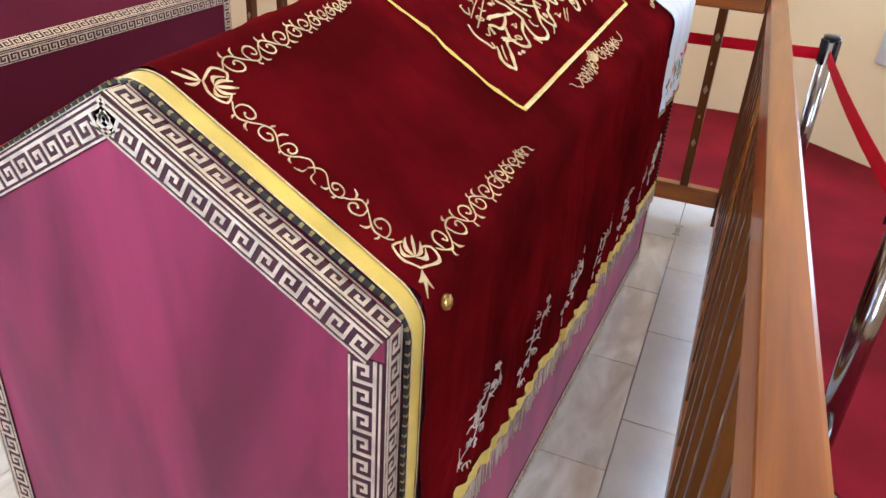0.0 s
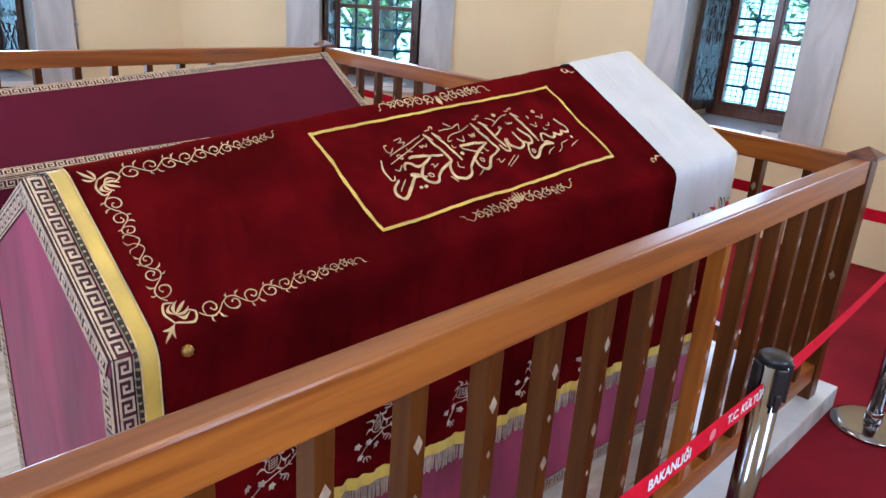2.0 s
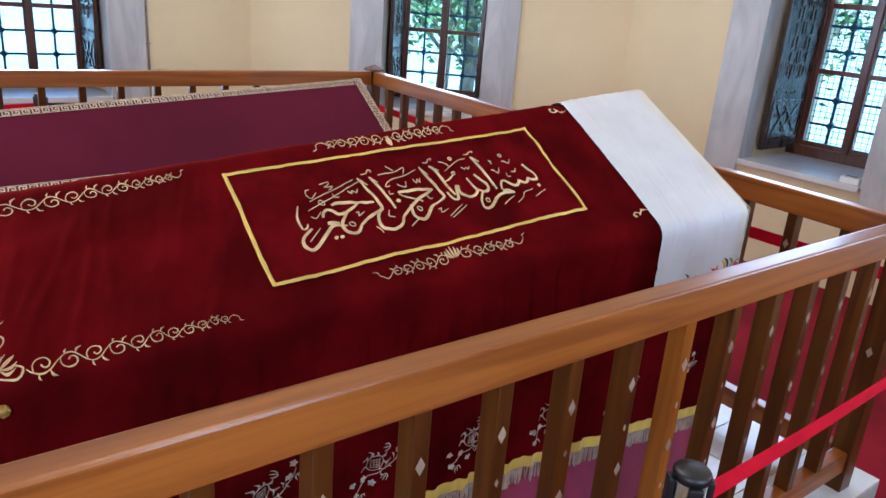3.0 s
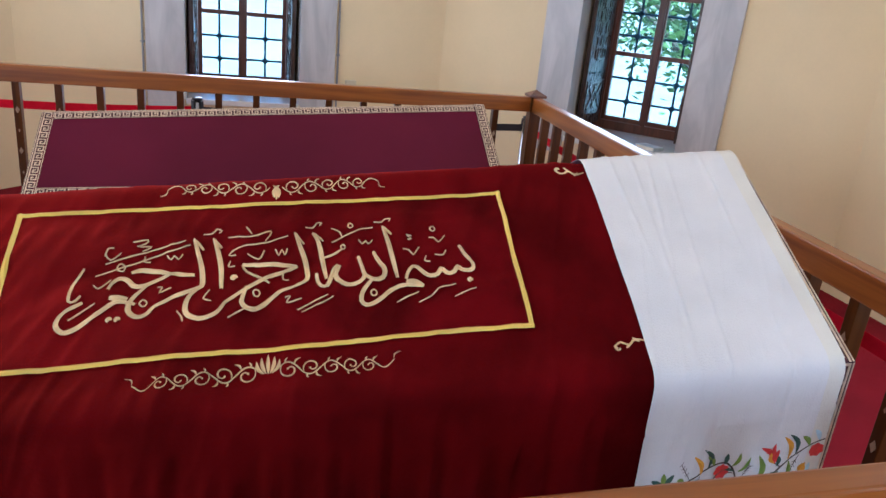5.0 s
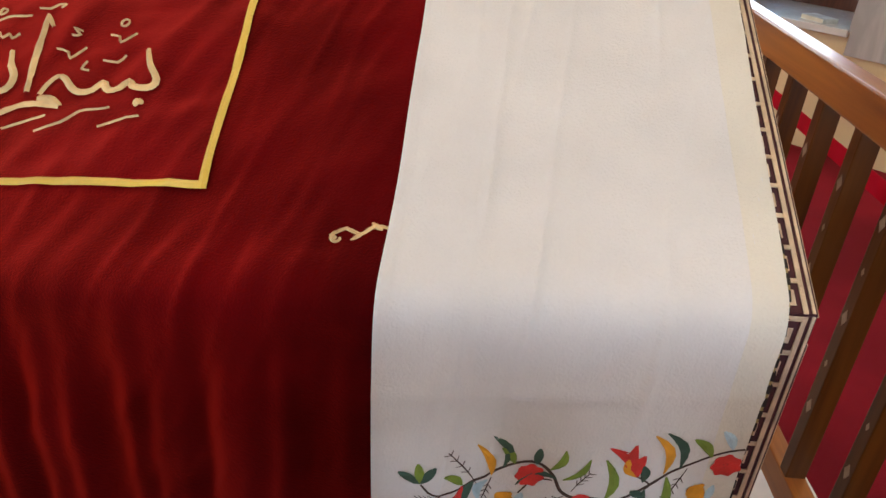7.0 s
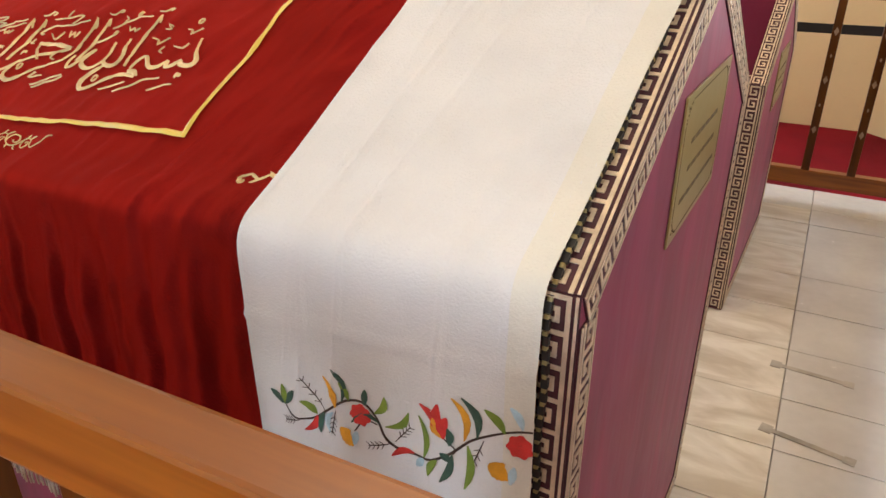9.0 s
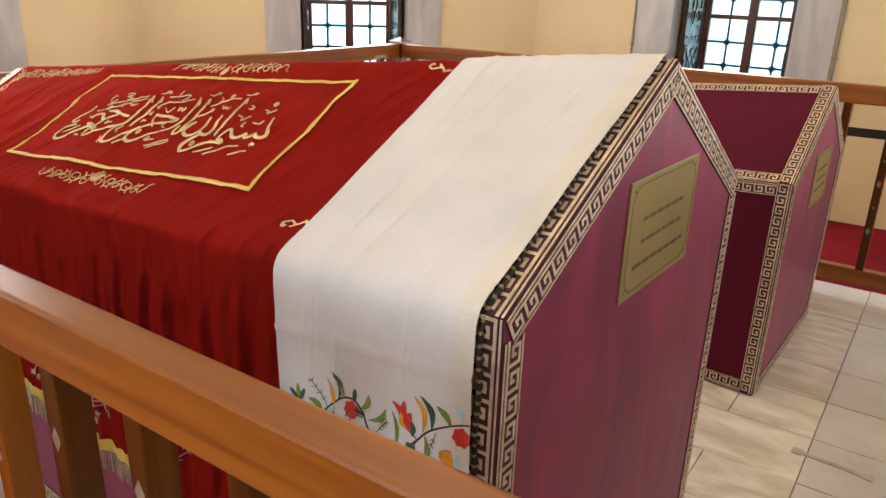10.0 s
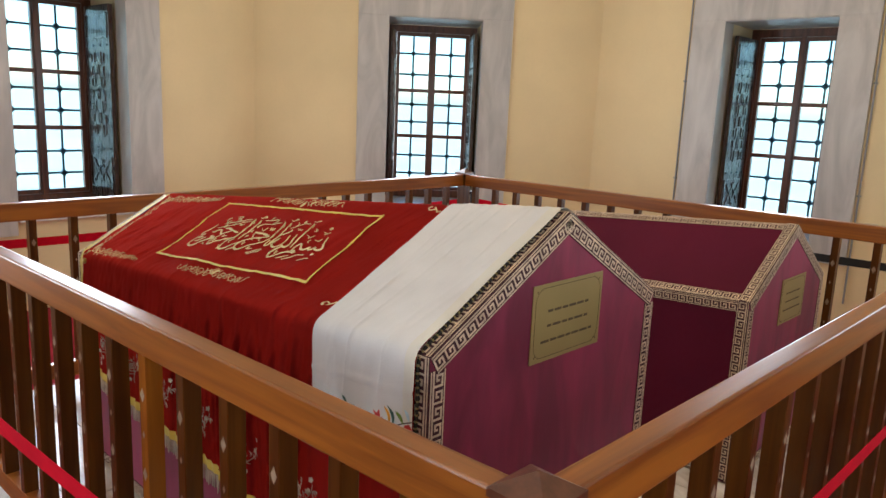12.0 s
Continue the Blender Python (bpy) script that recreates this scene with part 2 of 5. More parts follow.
for k in range(8):
    m = facet(k)
    h = SIDE / 2 + 0.002
    ho = (APO + WALL_T) * math.tan(math.pi / 8)
    bm = bmesh.new()

    def slab(u0, u1, z0, z1):
        """A block of the wall between two places along it; the ends at the corners are mitred."""
        o0 = -ho if u0 == -h else u0
        o1 = ho if u1 == h else u1
        quad_prism(bm, [m @ Vector(c) for c in ((u0, 0, z0), (u1, 0, z0), (o1, WALL_T, z0), (o0, WALL_T, z0))], Vector((0, 0, z1 - z0)))
    left, right = WIN_OFF[k] - OPEN_HALF, WIN_OFF[k] + OPEN_HALF
    slab(-h, left, CARPET - 0.1, WALL_TOP)
    slab(right, h, CARPET - 0.1, WALL_TOP)
    slab(left, right, CARPET - 0.1, OPEN_LOW)
    slab(left, right, OPEN_TOP, WALL_TOP)
    tagged(part("wall_%d" % (k + 1), bm, M_WALL), "smooth cream plaster wall with a deep window opening", "wall", kind="structure")

# ---------------- windows ----------------


def grey_line(bm, pts, r, seg=6):
    """A round bar through the points."""
    rings = []
    for i, p in enumerate(pts):
        d = (Vector(pts[min(i + 1, len(pts) - 1)]) - Vector(pts[max(i - 1, 0)])).normalized()
        a = d.orthogonal().normalized()
        b = d.cross(a)
        rings.append([bm.verts.new(Vector(p) + r * (math.cos(2 * math.pi * q / seg) * a + math.sin(2 * math.pi * q / seg) * b)) for q in range(seg)])
    for i in range(len(rings) - 1):
        best = 0
        for q in range(seg):
            bm.faces.new((rings[i][q], rings[i][(q + 1) % seg], rings[i + 1][(q + 1 + best) % seg], rings[i + 1][(q + best) % seg]))
    bm.faces.new(list(reversed(rings[0])))
    bm.faces.new(rings[-1])


def shutter(win, m, side):
    """A carved wooden shutter that stands open against the reveal."""
    x = side * (OPEN_HALF - 0.052)
    lo, hi = 0.16, 0.625
    z0, z1 = 0.70, 2.30
    sh = part("shutter", box((x - 0.018, lo, z0), (x + 0.018, hi, z1), m, 0.004), M_OLDWOOD, win, "dark carved wooden shutter, folded open")
    f = x - side * 0.018                                   # face that looks into the opening
    out = -side * 0.008

    def raised(y0, y1, za, zb):
        a, b = sorted((f, f + out))
        return (a, y0, za), (b, y1, zb)
    mid = (lo + hi) / 2
    # plain top panel with its frame
    bm = bmesh.new()
    for y0, y1, za, zb in ((lo + 0.03, hi - 0.03, 2.03, 2.045), (lo + 0.03, hi - 0.03, 2.22, 2.235), (lo + 0.03, lo + 0.045, 2.03, 2.235), (hi - 0.045, hi - 0.03, 2.03, 2.235)):
        add_box(bm, *raised(y0, y1, za, zb), m)
    part("top_panel", bm, M_OLDWOOD, sh)
    # interlaced strapwork
    bm = bmesh.new()
    for i in range(7):
        z = 1.22 + i * 0.10
        wide = 0.12 if i % 2 else 0.08
        add_box(bm, *raised(mid - wide, mid + wide, z, z + 0.016), m)
        add_box(bm, *raised(mid - 0.072 + 0.045 * (i % 2), mid - 0.052 + 0.045 * (i % 2), z, z + 0.10), m)
        add_box(bm, *raised(mid + 0.052 - 0.045 * (i % 2), mid + 0.072 - 0.045 * (i % 2), z, z + 0.10), m)
        add_box(bm, *raised(mid - 0.120, mid - 0.102, z + 0.02, z + 0.085), m)
        add_box(bm, *raised(mid + 0.102, mid + 0.120, z + 0.02, z + 0.085), m)
    part("strapwork", bm, M_OLDWOOD, sh)
    # crossed lattice below
    bm = bmesh.new()
    for s in (-1, 1):
        for o in (-0.06, 0.06):
            c = m @ Matrix.Translation((f + out / 2, mid + o, 0.93)) @ Matrix.Rotation(s * 0.75, 4, "X")
            add_box(bm, (-0.004, -0.010, -0.13), (0.004, 0.010, 0.13), c)
    for y0, y1, za, zb in ((lo + 0.025, lo + 0.038, 0.78, 1.06), (hi - 0.038, hi - 0.025, 0.78, 1.06), (lo + 0.025, hi - 0.025, 0.78, 0.793), (lo + 0.025, hi - 0.025, 1.05, 1.063)):
        add_box(bm, *raised(y0, y1, za, zb), m)
    part("lattice", bm, M_OLDWOOD, sh)
    for z in (1.125, 1.975):
        for j in range(4):
            y = lo + 0.045 + j * (hi - lo - 0.09) / 3
            s = bmesh.new()
            bmesh.ops.create_uvsphere(s, u_segments=8, v_segments=6, radius=0.011)
            s.transform(m @ Matrix.Translation((f, y, z)))
            part("stud", s, M_IRON, sh, smooth=True)


WIN_Y = 0.64
for k in range(8):
    m = facet(k) @ Matrix.Translation((WIN_OFF[k], 0, 0))
    win = thing("window_%d" % (k + 1), m @ Vector((0, 0, OPEN_LOW)), "tall casement window with marble surround, iron grille and open carved shutters", "window", "windows of the room", "structure")
    # marble surround, 30 mm proud of the wall
    for s in (-1, 1):
        a, b = sorted((s * OPEN_HALF, s * FRAME_HALF))
        part("jamb", box((a, -0.03, 0.50), (b, 0.001, OPEN_TOP), m, 0.004), M_MARBLE, win, "grey veined marble jamb")
        a, b = sorted((s * (OPEN_HALF - 0.012), s * (OPEN_HALF + 0.004)))
        part("reveal", box((a, -0.028, OPEN_LOW), (b, 0.155, OPEN_TOP), m), M_MARBLE, win, "pale marble reveal")
    part("lintel", box((-FRAME_HALF, -0.03, OPEN_TOP), (FRAME_HALF, 0.001, FRAME_TOP), m, 0.004), M_MARBLE, win, "grey veined marble lintel")
    part("soffit", box((-OPEN_HALF, -0.02, OPEN_TOP - 0.008), (OPEN_HALF, 0.64, OPEN_TOP - 0.001), m), M_MARBLE, win)
    part("window_sill", box((-OPEN_HALF + 0.013, -0.045, OPEN_LOW - 0.03), (OPEN_HALF - 0.013, 0.70, OPEN_LOW + 0.012), m, 0.005), M_SLAB, win, "smooth white marble sill")
    for s in (-1, 1):
        shutter(win, m, s)
    # wooden casements: two leaves of three panes
    z0, z1, w = OPEN_LOW + 0.014, OPEN_TOP - 0.01, OPEN_HALF - 0.014
    fr = bmesh.new()
    for lo, hi in (((-OPEN_HALF, WIN_Y, z0), (-w + 0.065, WIN_Y + 0.07, z1)), ((w - 0.065, WIN_Y, z0), (OPEN_HALF, WIN_Y + 0.07, z1)),
                   ((-w, WIN_Y, z0), (w, WIN_Y + 0.07, z0 + 0.075)), ((-w, WIN_Y, z1 - 0.07), (w, WIN_Y + 0.07, z1))):
        add_box(fr, lo, hi, m, 0.004)
    add_box(fr, (-0.022, WIN_Y - 0.004, z0 + 0.07), (0.022, WIN_Y + 0.0115, z1 - 0.065), m, 0.004)     # strip over the meeting leaves
    part("window_frame", fr, M_SASH, win, "brown varnished wooden window frame")
    for s in (-1, 1):
        leaf = bmesh.new()
        a, b = (0.002, w - 0.067) if s > 0 else (-w + 0.067, -0.002)
        za, zb = z0 + 0.077, z1 - 0.072
        y0, y1 = WIN_Y + 0.012, WIN_Y + 0.055
        bars = [((a, y0, za), (a + 0.034, y1, zb)), ((b - 0.034, y0, za), (b, y1, zb))]
        cuts = [za, 1.28, 1.745, zb]
        for i, z in enumerate(cuts):
            lo_z = z if i == 0 else z - (0.036 if i == 3 else 0.018)
            bars.append(((a + 0.034, y0 + 0.001, lo_z), (b - 0.034, y1 - 0.001, lo_z + 0.036)))
        for lo, hi in bars:
            add_box(leaf, lo, hi, m, 0.003)
        lf = part("casement", leaf, M_SASH, win)
        for z_low, z_top in zip(cuts, cuts[1:]):
            p = part("pane", box((a + 0.036, WIN_Y + 0.030, z_low + 0.02), (b - 0.036, WIN_Y + 0.034, z_top - 0.02), m), GLASS, lf)
            p.visible_shadow = False
    # iron grille with knots, outside the glass
    gy = 0.745
    zs = (0.885, 1.075, 1.425, 1.605, 1.91, 2.12)
    for x in (-0.195, 0.195):
        b = bmesh.new()
        grey_line(b, [m @ Vector((x, gy, OPEN_LOW)), m @ Vector((x, gy, OPEN_TOP))], 0.010)
        part("grille_bar", b, M_IRON, win)
    for z in zs:
        b = bmesh.new()
        grey_line(b, [m @ Vector((-OPEN_HALF, gy, z)), m @ Vector((OPEN_HALF, gy, z))], 0.010)
        part("grille_bar", b, M_IRON, win)
    knot = None
    for x in (-0.195, 0.195):
        for z in zs:
            if knot is None:
                b = box((-0.024, -0.024, -0.024), (0.024, 0.024, 0.024), Matrix(), 0.010)
                knot = bpy.data.meshes.new("knot")
                b.to_mesh(knot)
                b.free()
                knot.materials.append(M_IRON)
            o = new("knot", knot)
            o.parent = win
            o.matrix_basis = Matrix.Translation(-win.location) @ m @ Matrix.Translation((x, gy, z)) @ pose(0, 0, 0, 0, 45, 0)

    if k == 0:
        b = bmesh.new()
        for i in range(19):
            x = -0.405 + 0.045 * i
            add_box(b, (x - 0.0020, 0.878, OPEN_LOW), (x + 0.0020, 0.880, OPEN_TOP), m)
        for i in range(39):
            z = OPEN_LOW + 0.02 + 0.045 * i
            add_box(b, (-OPEN_HALF, 0.880, z - 0.0020), (OPEN_HALF, 0.882, z + 0.0020), m)
        part("wire_mesh", b, M_IRON, win, "fine wire mesh behind the grille")

# cables beside the surround of the north window
for s in (-1, 1):
    b = bmesh.new()
    m = facet(2)
    grey_line(b, [m @ Vector((s * 0.745, -0.012, z)) for z in (0.2, 0.9, 1.6, 2.3, 3.0, 3.8)], 0.008)
    cab = tagged(part("wall_cable", b, M_CABLE), "thin grey cable running down beside the window surround", "cable", "wall cables")
    for z in (1.05, 1.9, 2.9):
        cl = bmesh.new()
        add_box(cl, (s * 0.745 - 0.014, -0.024, z), (s * 0.745 + 0.014, 0.0, z + 0.012), m)
        part("cable_clip", cl, M_CABLE, cab)

# ---------------- platform ----------------
PX0, PX1, PY0, PY1 = -3.05, 0.71, -0.46, 3.52
SKEW = Matrix.Translation((0.71, -0.36, 0)) @ pose(0, 0, 0, 0, 0, 1.6) @ Matrix.Translation((-0.71, 0.36, 0))
bm = box((PX0, PY0 + 0.1, CARPET - 0.002), (PX1, PY1, -0.010), SKEW, 0.006)
platform = tagged(part("platform", bm, M_JOINT), "low marble platform with worn cream floor tiles", "platform", kind="structure")
TX = [PX0, -2.70, -2.20, -1.75, -1.27, -0.76, -0.25, 0.27, PX1]
TY = [PY0 + 0.1, -0.11, 0.19, 0.48, 0.75, 1.00, 1.27, 1.53, 1.83, 2.13, 2.43, 2.73, 3.02, 3.22, PY1]
rng = random.Random(4)
for j in range(len(TY) - 1):
    shift = 0.0 if j % 2 else 0.23
    xs = [TX[0]] + [x + shift for x in TX[1:-2]] + TX[-2:]
    for x0, x1 in zip(xs, xs[1:]):
        g = 0.0015
        edge = j in (0, len(TY) - 2) or x0 == PX0 or x1 == PX1
        dz = rng.uniform(-0.0012, 0.0012)
        bm = box((x0 + g, TY[j] + g, -0.06 if edge else -0.012), (x1 - g, TY[j + 1] - g, dz), SKEW, 0.0025)
        part("tile", bm, M_SLAB if edge else M_TILE, platform)
# filled cramp scars in the floor
for x0, y0, x1, y1 in ((0.18, 1.343, 0.43, 1.30), (0.166, 1.702, 0.413, 1.69), (0.42, -0.12, 0.30, -0.12)):
    b = bmesh.new()
    d = Vector((x1 - x0, y1 - y0, 0))
    n = Vector((-d.y, d.x, 0)).normalized()
    for f0, f1, w in ((0.0, 0.13, 0.020), (0.13, 0.88, 0.010), (0.88, 1.0, 0.017)):
        p, q = Vector((x0, y0, 0)) + d * f0, Vector((x0, y0, 0)) + d * f1
        quad_prism(b, [p - n * w + Vector((0, 0, 0.001)), q - n * w + Vector((0, 0, 0.001)), q + n * w + Vector((0, 0, 0.001)), p + n * w + Vector((0, 0, 0.001))], Vector((0, 0, 0.0016)))
    tagged(part("floor_scar", b, M_JOINT), "filled grey-brown scar of a cramp in the marble floor", "floor scar", "scars in the floor")

# ---------------- fence ----------------
CORNERS = [Vector((0.515, -0.284, 0)), Vector((0.56, 3.335, 0)), Vector((-2.90, 3.29, 0)), Vector((-2.95, -0.399, 0))]
RTOP = [1.034, 1.068, 1.068, 1.034]
PALE_BALUSTER = (3, 11)                                    # one upright was renewed in paler wood


def fence_side(i, n, axis, first, pitch):
    a, b = CORNERS[i], CORNERS[(i + 1) % 4]
    za, zb = RTOP[i], RTOP[(i + 1) % 4]
    d = (b - a).normalized()
    side = Vector((-d.y, d.x, 0))
    length = (b - a).length
    f = thing("fence", (a + b) / 2, "varnished orange-brown wooden railing with square balusters and pale inlays", "railing", "railings round the tombs")
    m = Matrix((d, side, Vector((0, 0, 1)))).transposed().to_4x4()
    m.translation = a
    tilt = Matrix.Translation((0, 0, za)) @ Matrix.Rotation(-math.atan2(zb - za, length), 4, "Y")
    part("top_rail", box((0.036, -0.028, -0.091), (length - 0.036, 0.028, 0), m @ tilt, 0.006), WOODS[axis], f)
    part("bottom_rail", box((0.036, -0.026, 0.085), (length - 0.036, 0.026, 0.165), m, 0.004), WOODS[axis], f)
    for q in range(n):
        x = first + pitch * q
        top = za + (zb - za) * x / length - 0.085
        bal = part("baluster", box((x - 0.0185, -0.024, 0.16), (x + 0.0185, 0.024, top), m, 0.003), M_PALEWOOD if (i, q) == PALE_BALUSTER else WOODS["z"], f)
        for s in (-1, 1):
            for z, r in ((0.832, 0.011), (0.722, 0.0055), (0.61, 0.011), (0.49, 0.0055), (0.37, 0.011)):
                g = bmesh.new()
                c = [m @ Vector(v) for v in ((x - r, s * 0.0242, z), (x, s * 0.0242, z - 1.8 * r), (x + r, s * 0.0242, z), (x, s * 0.0242, z + 1.8 * r))]
                quad_prism(g, c if s < 0 else c[::-1], side * s * 0.0008)
                part("inlay", g, M_PEARL, bal)
    return f


for i, side_of in enumerate(((17, "y", 0.19, 0.2), (16, "x", 0.256, 0.205), (17, "y", 0.2, 0.2), (17, "x", 0.1415, 0.1925))):
    fence_side(i, *side_of)
    c = CORNERS[i]
    post = thing("fence_post", (c.x, c.y, 0), "square varnished wooden corner post with a low pyramid cap", "fence post", "corner posts of the railing")
    z = RTOP[i] + 0.001
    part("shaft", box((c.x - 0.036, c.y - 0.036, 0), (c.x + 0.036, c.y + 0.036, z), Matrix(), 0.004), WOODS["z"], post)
    b = bmesh.new()
    r = 0.054
    base = [Vector((c.x + sx * r, c.y + sy * r, z)) for sx, sy in ((-1, -1), (1, -1), (1, 1), (-1, 1))]
    quad_prism(b, base, Vector((0, 0, 0.014)))
    tip = b.verts.new((c.x, c.y, z + 0.044))
    v = [b.verts.new(p + Vector((0, 0, 0.0142))) for p in base]
    for q in range(4):
        b.faces.new((v[q], v[(q + 1) % 4], tip))
    part("cap", b, M_SASH, post, "dark pyramid cap")
    for s in (1, -1):
        g = bmesh.new()
        quad_prism(g, [Vector((c.x + s * 0.0362, c.y, 0.56 - 0.02)), Vector((c.x + s * 0.0362, c.y + s * 0.012, 0.56)), Vector((c.x + s * 0.0362, c.y, 0.58)), Vector((c.x + s * 0.0362, c.y - s * 0.012, 0.56))], Vector((s * 0.0008, 0, 0)))
        part("inlay", g, M_PEARL, post)

# ---------------- tombs ----------------


class Tomb:
    """A gabled coffin that tapers and sinks from head to foot."""

    def __init__(self, head, foot):
        self.h, self.f = head, foot                        # x, right y, left y, eave z, ridge z

    def at(self, x):
        k = (x - self.f[0]) / (self.h[0] - self.f[0])
        return [a + (b - a) * k for a, b in zip(self.f, self.h)]

    def raw(self, x, d):
        """The place at the distance d down from the ridge, to the right (plus) or the left (minus)."""
        _, yr, yl, ze, zr = self.at(x)
        yc = (yr + yl) / 2
        ye = yr if d >= 0 else yl
        run = math.hypot(ye - yc, zr - ze)
        a = abs(d)
        if a <= run:
            return Vector((x, yc + (ye - yc) * a / run, zr - (zr - ze) * a / run))
        return Vector((x, ye, ze - (a - run)))

    def run(self, x):
        _, yr, yl, ze, zr = self.at(x)
        return math.hypot((yl - yr) / 2, zr - ze)

    def soft(self, x, d, r=0.03):
        p = Vector((0, 0, 0))
        for i in range(5):
            p += self.raw(x, d + r * (i - 2) / 2)
        return p / 5

    def normal(self, x, d, r=0.03):
        e = 0.004
        n = (self.soft(x + e, d, r) - self.soft(x - e, d, r)).cross(self.soft(x, d - e, r) - self.soft(x, d + e, r))
        return n.normalized()


T1 = Tomb((0.013, -0.008, 0.998, 1.052, 1.340), (-2.182, 0.042, 0.83, 0.912, 1.142))
T2 = Tomb((-0.04, 1.972, 2.93, 0.836, 1.131), (-2.02, 2.035, 2.84, 0.722, 0.985))


def key_band(tomb_thing, p, q, up, n, width, unit=0.0395):
    """A ribbon with a woven Greek key, from p to q on the surface with normal n; up: across it."""
    p, q = Vector(p), Vector(q)
    d = (q - p)
    length = d.length
    d.normalize()
    up = (up - d * up.dot(d)).normalized()
    rb = bmesh.new()
    quad_prism(rb, [p, q, q + up * width, p + up * width] if d.cross(up).dot(n) > 0 else [p + up * width, q + up * width, q, p], n * 0.0022)
    ribbon = part("trim_ribbon", rb, M_RIBBON, tomb_thing, "dark ribbon woven with a pale Greek key")
    kb = bmesh.new()
    count = max(1, round(length / unit))
    u = length / count

    def rect(a0, b0, a1, b1):
        c = [p + d * a + up * (b * width) + n * 0.0024 for a, b in ((a0, b0), (a1, b0), (a1, b1), (a0, b1))]
        if d.cross(up).dot(n) < 0:
            c.reverse()
        quad_prism(kb, c, n * 0.0012)
    rect(0, 0.03, length, 0.09)
    rect(0, 0.91, length, 0.97)
    for i in range(count):
        o = i * u
        w = 0.105 * u

        def bar(x0, y0, x1, y1):
            rect(o + x0 * u, 0.17 + 0.66 * y0, o + x1 * u, 0.17 + 0.66 * y1)
        s = 0.15
        bar(0.02, 0.0, 0.02 + 0.13, 1.0)
        bar(0.15, 1 - s, 0.80, 1.0)
        bar(0.67, 0.32, 0.80, 1 - s)
        bar(0.36, 0.32, 0.67, 0.32 + s)
        bar(0.36, 0.32 + s, 0.49, 0.66)
        bar(0.15, 0.0, 1.02, s)
    part("meander", kb, M_THREAD, ribbon)


def build_tomb(T, name, label, side_mat):
    tomb = thing(name, ((T.h[0] + T.f[0]) / 2, (T.h[1] + T.h[2]) / 2, 0), label, "sarcophagus", "tombs inside the railing")
    # long faces
    for s in (1, -1):
        for lab, lo_d, hi_d in (("slope", 0, 1), ("flank", 1, 2)):
            b = bmesh.new()

            def f(i, j):
                x = T.f[0] + (T.h[0] - T.f[0]) * i
                run = T.run(x)
                d = run * j if lab == "slope" else run + (T.raw(x, s * run).z - 0.004) * j
                return T.raw(x, s * d)
            add_grid(b, 24, 10, f)
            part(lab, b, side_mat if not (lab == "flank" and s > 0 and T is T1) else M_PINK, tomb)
    for end in (T.f, T.h):
        x, yr, yl, ze, zr = end
        b = bmesh.new()
        out = -1 if end is T.f else 1
        c = [(x, yr, 0.004), (x, yl, 0.004), (x, yl, ze), (x, (yr + yl) / 2, zr), (x, yr, ze)]
        vs = [b.verts.new(v) for v in (c if out > 0 else reversed(c))]
        b.faces.new(vs)
        bmesh.ops.subdivide_edges(b, edges=b.edges[:], cuts=1)
        part("gable", b, M_PINK, tomb, "pink velvet gable end")
    W = 0.050
    for end, out in ((T.f, -1), (T.h, 1)):
        x, yr, yl, ze, zr = end
        yc = (yr + yl) / 2
        n = Vector((out, 0, 0))
        for ye in (yr, yl):
            s = 1 if ye == yl else -1
            key_band(tomb, (x, ye, ze), (x, yc, zr), Vector((0, -s * 0.5, -1)), n, W)
            key_band(tomb, (x, ye, 0.01), (x, ye, ze - 0.035), Vector((0, -s, 0)), n, W)
        key_band(tomb, (x, yr + W, 0.006), (x, yl - W, 0.006), Vector((0, 0, 1)), n, W)
        # on the long faces, beside the gable
        for s in (1, -1):
            run = T.run(x)
            inner = Vector((-out, 0, 0))
            a, b2, c3 = T.raw(x, 0.0), T.raw(x, s * run), T.raw(x, s * (run + T.at(x)[3] - 0.01))
            ns = (b2 - a).cross(Vector((1, 0, 0))).normalized()
            ns = ns if ns.z > 0 else -ns
            wide = 0.042 if T is T1 and out < 0 else W
            key_band(tomb, a, b2, inner, ns, wide)
            key_band(tomb, b2, c3, inner, Vector((0, -1 if s > 0 else 1, 0)), wide)
    # along the long faces
    for s in (1, -1):
        a0, a1 = T.f[0] + W, T.h[0] - W
        fn = Vector((0, -s, 0))
        key_band(tomb, T.raw(a0, s * (T.run(a0) + T.at(a0)[3] - 0.008)), T.raw(a1, s * (T.run(a1) + T.at(a1)[3] - 0.008)), Vector((0, 0, 1)), fn, W)
        if T is T2:
            p0, p1 = T.raw(a0, s * T.run(a0)), T.raw(a1, s * T.run(a1))
            key_band(tomb, p0, p1, Vector((0, 0, -1)), fn, W * 0.9)
            up = (T.raw(a0, 0) - p0)
            ns = up.cross(Vector((1, 0, 0))).normalized()
            ns = ns if ns.z > 0 else -ns
            key_band(tomb, p0, p1, up, ns, W * 0.9)
            key_band(tomb, T.raw(a0, 0), T.raw(a1, 0), -up, ns, W * 0.9)
    return tomb


tomb1 = build_tomb(T1, "sarcophagus", "tall gabled pink velvet sarcophagus with Greek key trim under red cover", M_PINK_DARK)
tomb2 = build_tomb(T2, "sarcophagus", "smaller bare gabled velvet sarcophagus with darkened long sides and Greek key trim", M_PINK_DARK)

# ---------------- cloth surfaces ----------------
RX0, RX1 = -2.098, -0.024


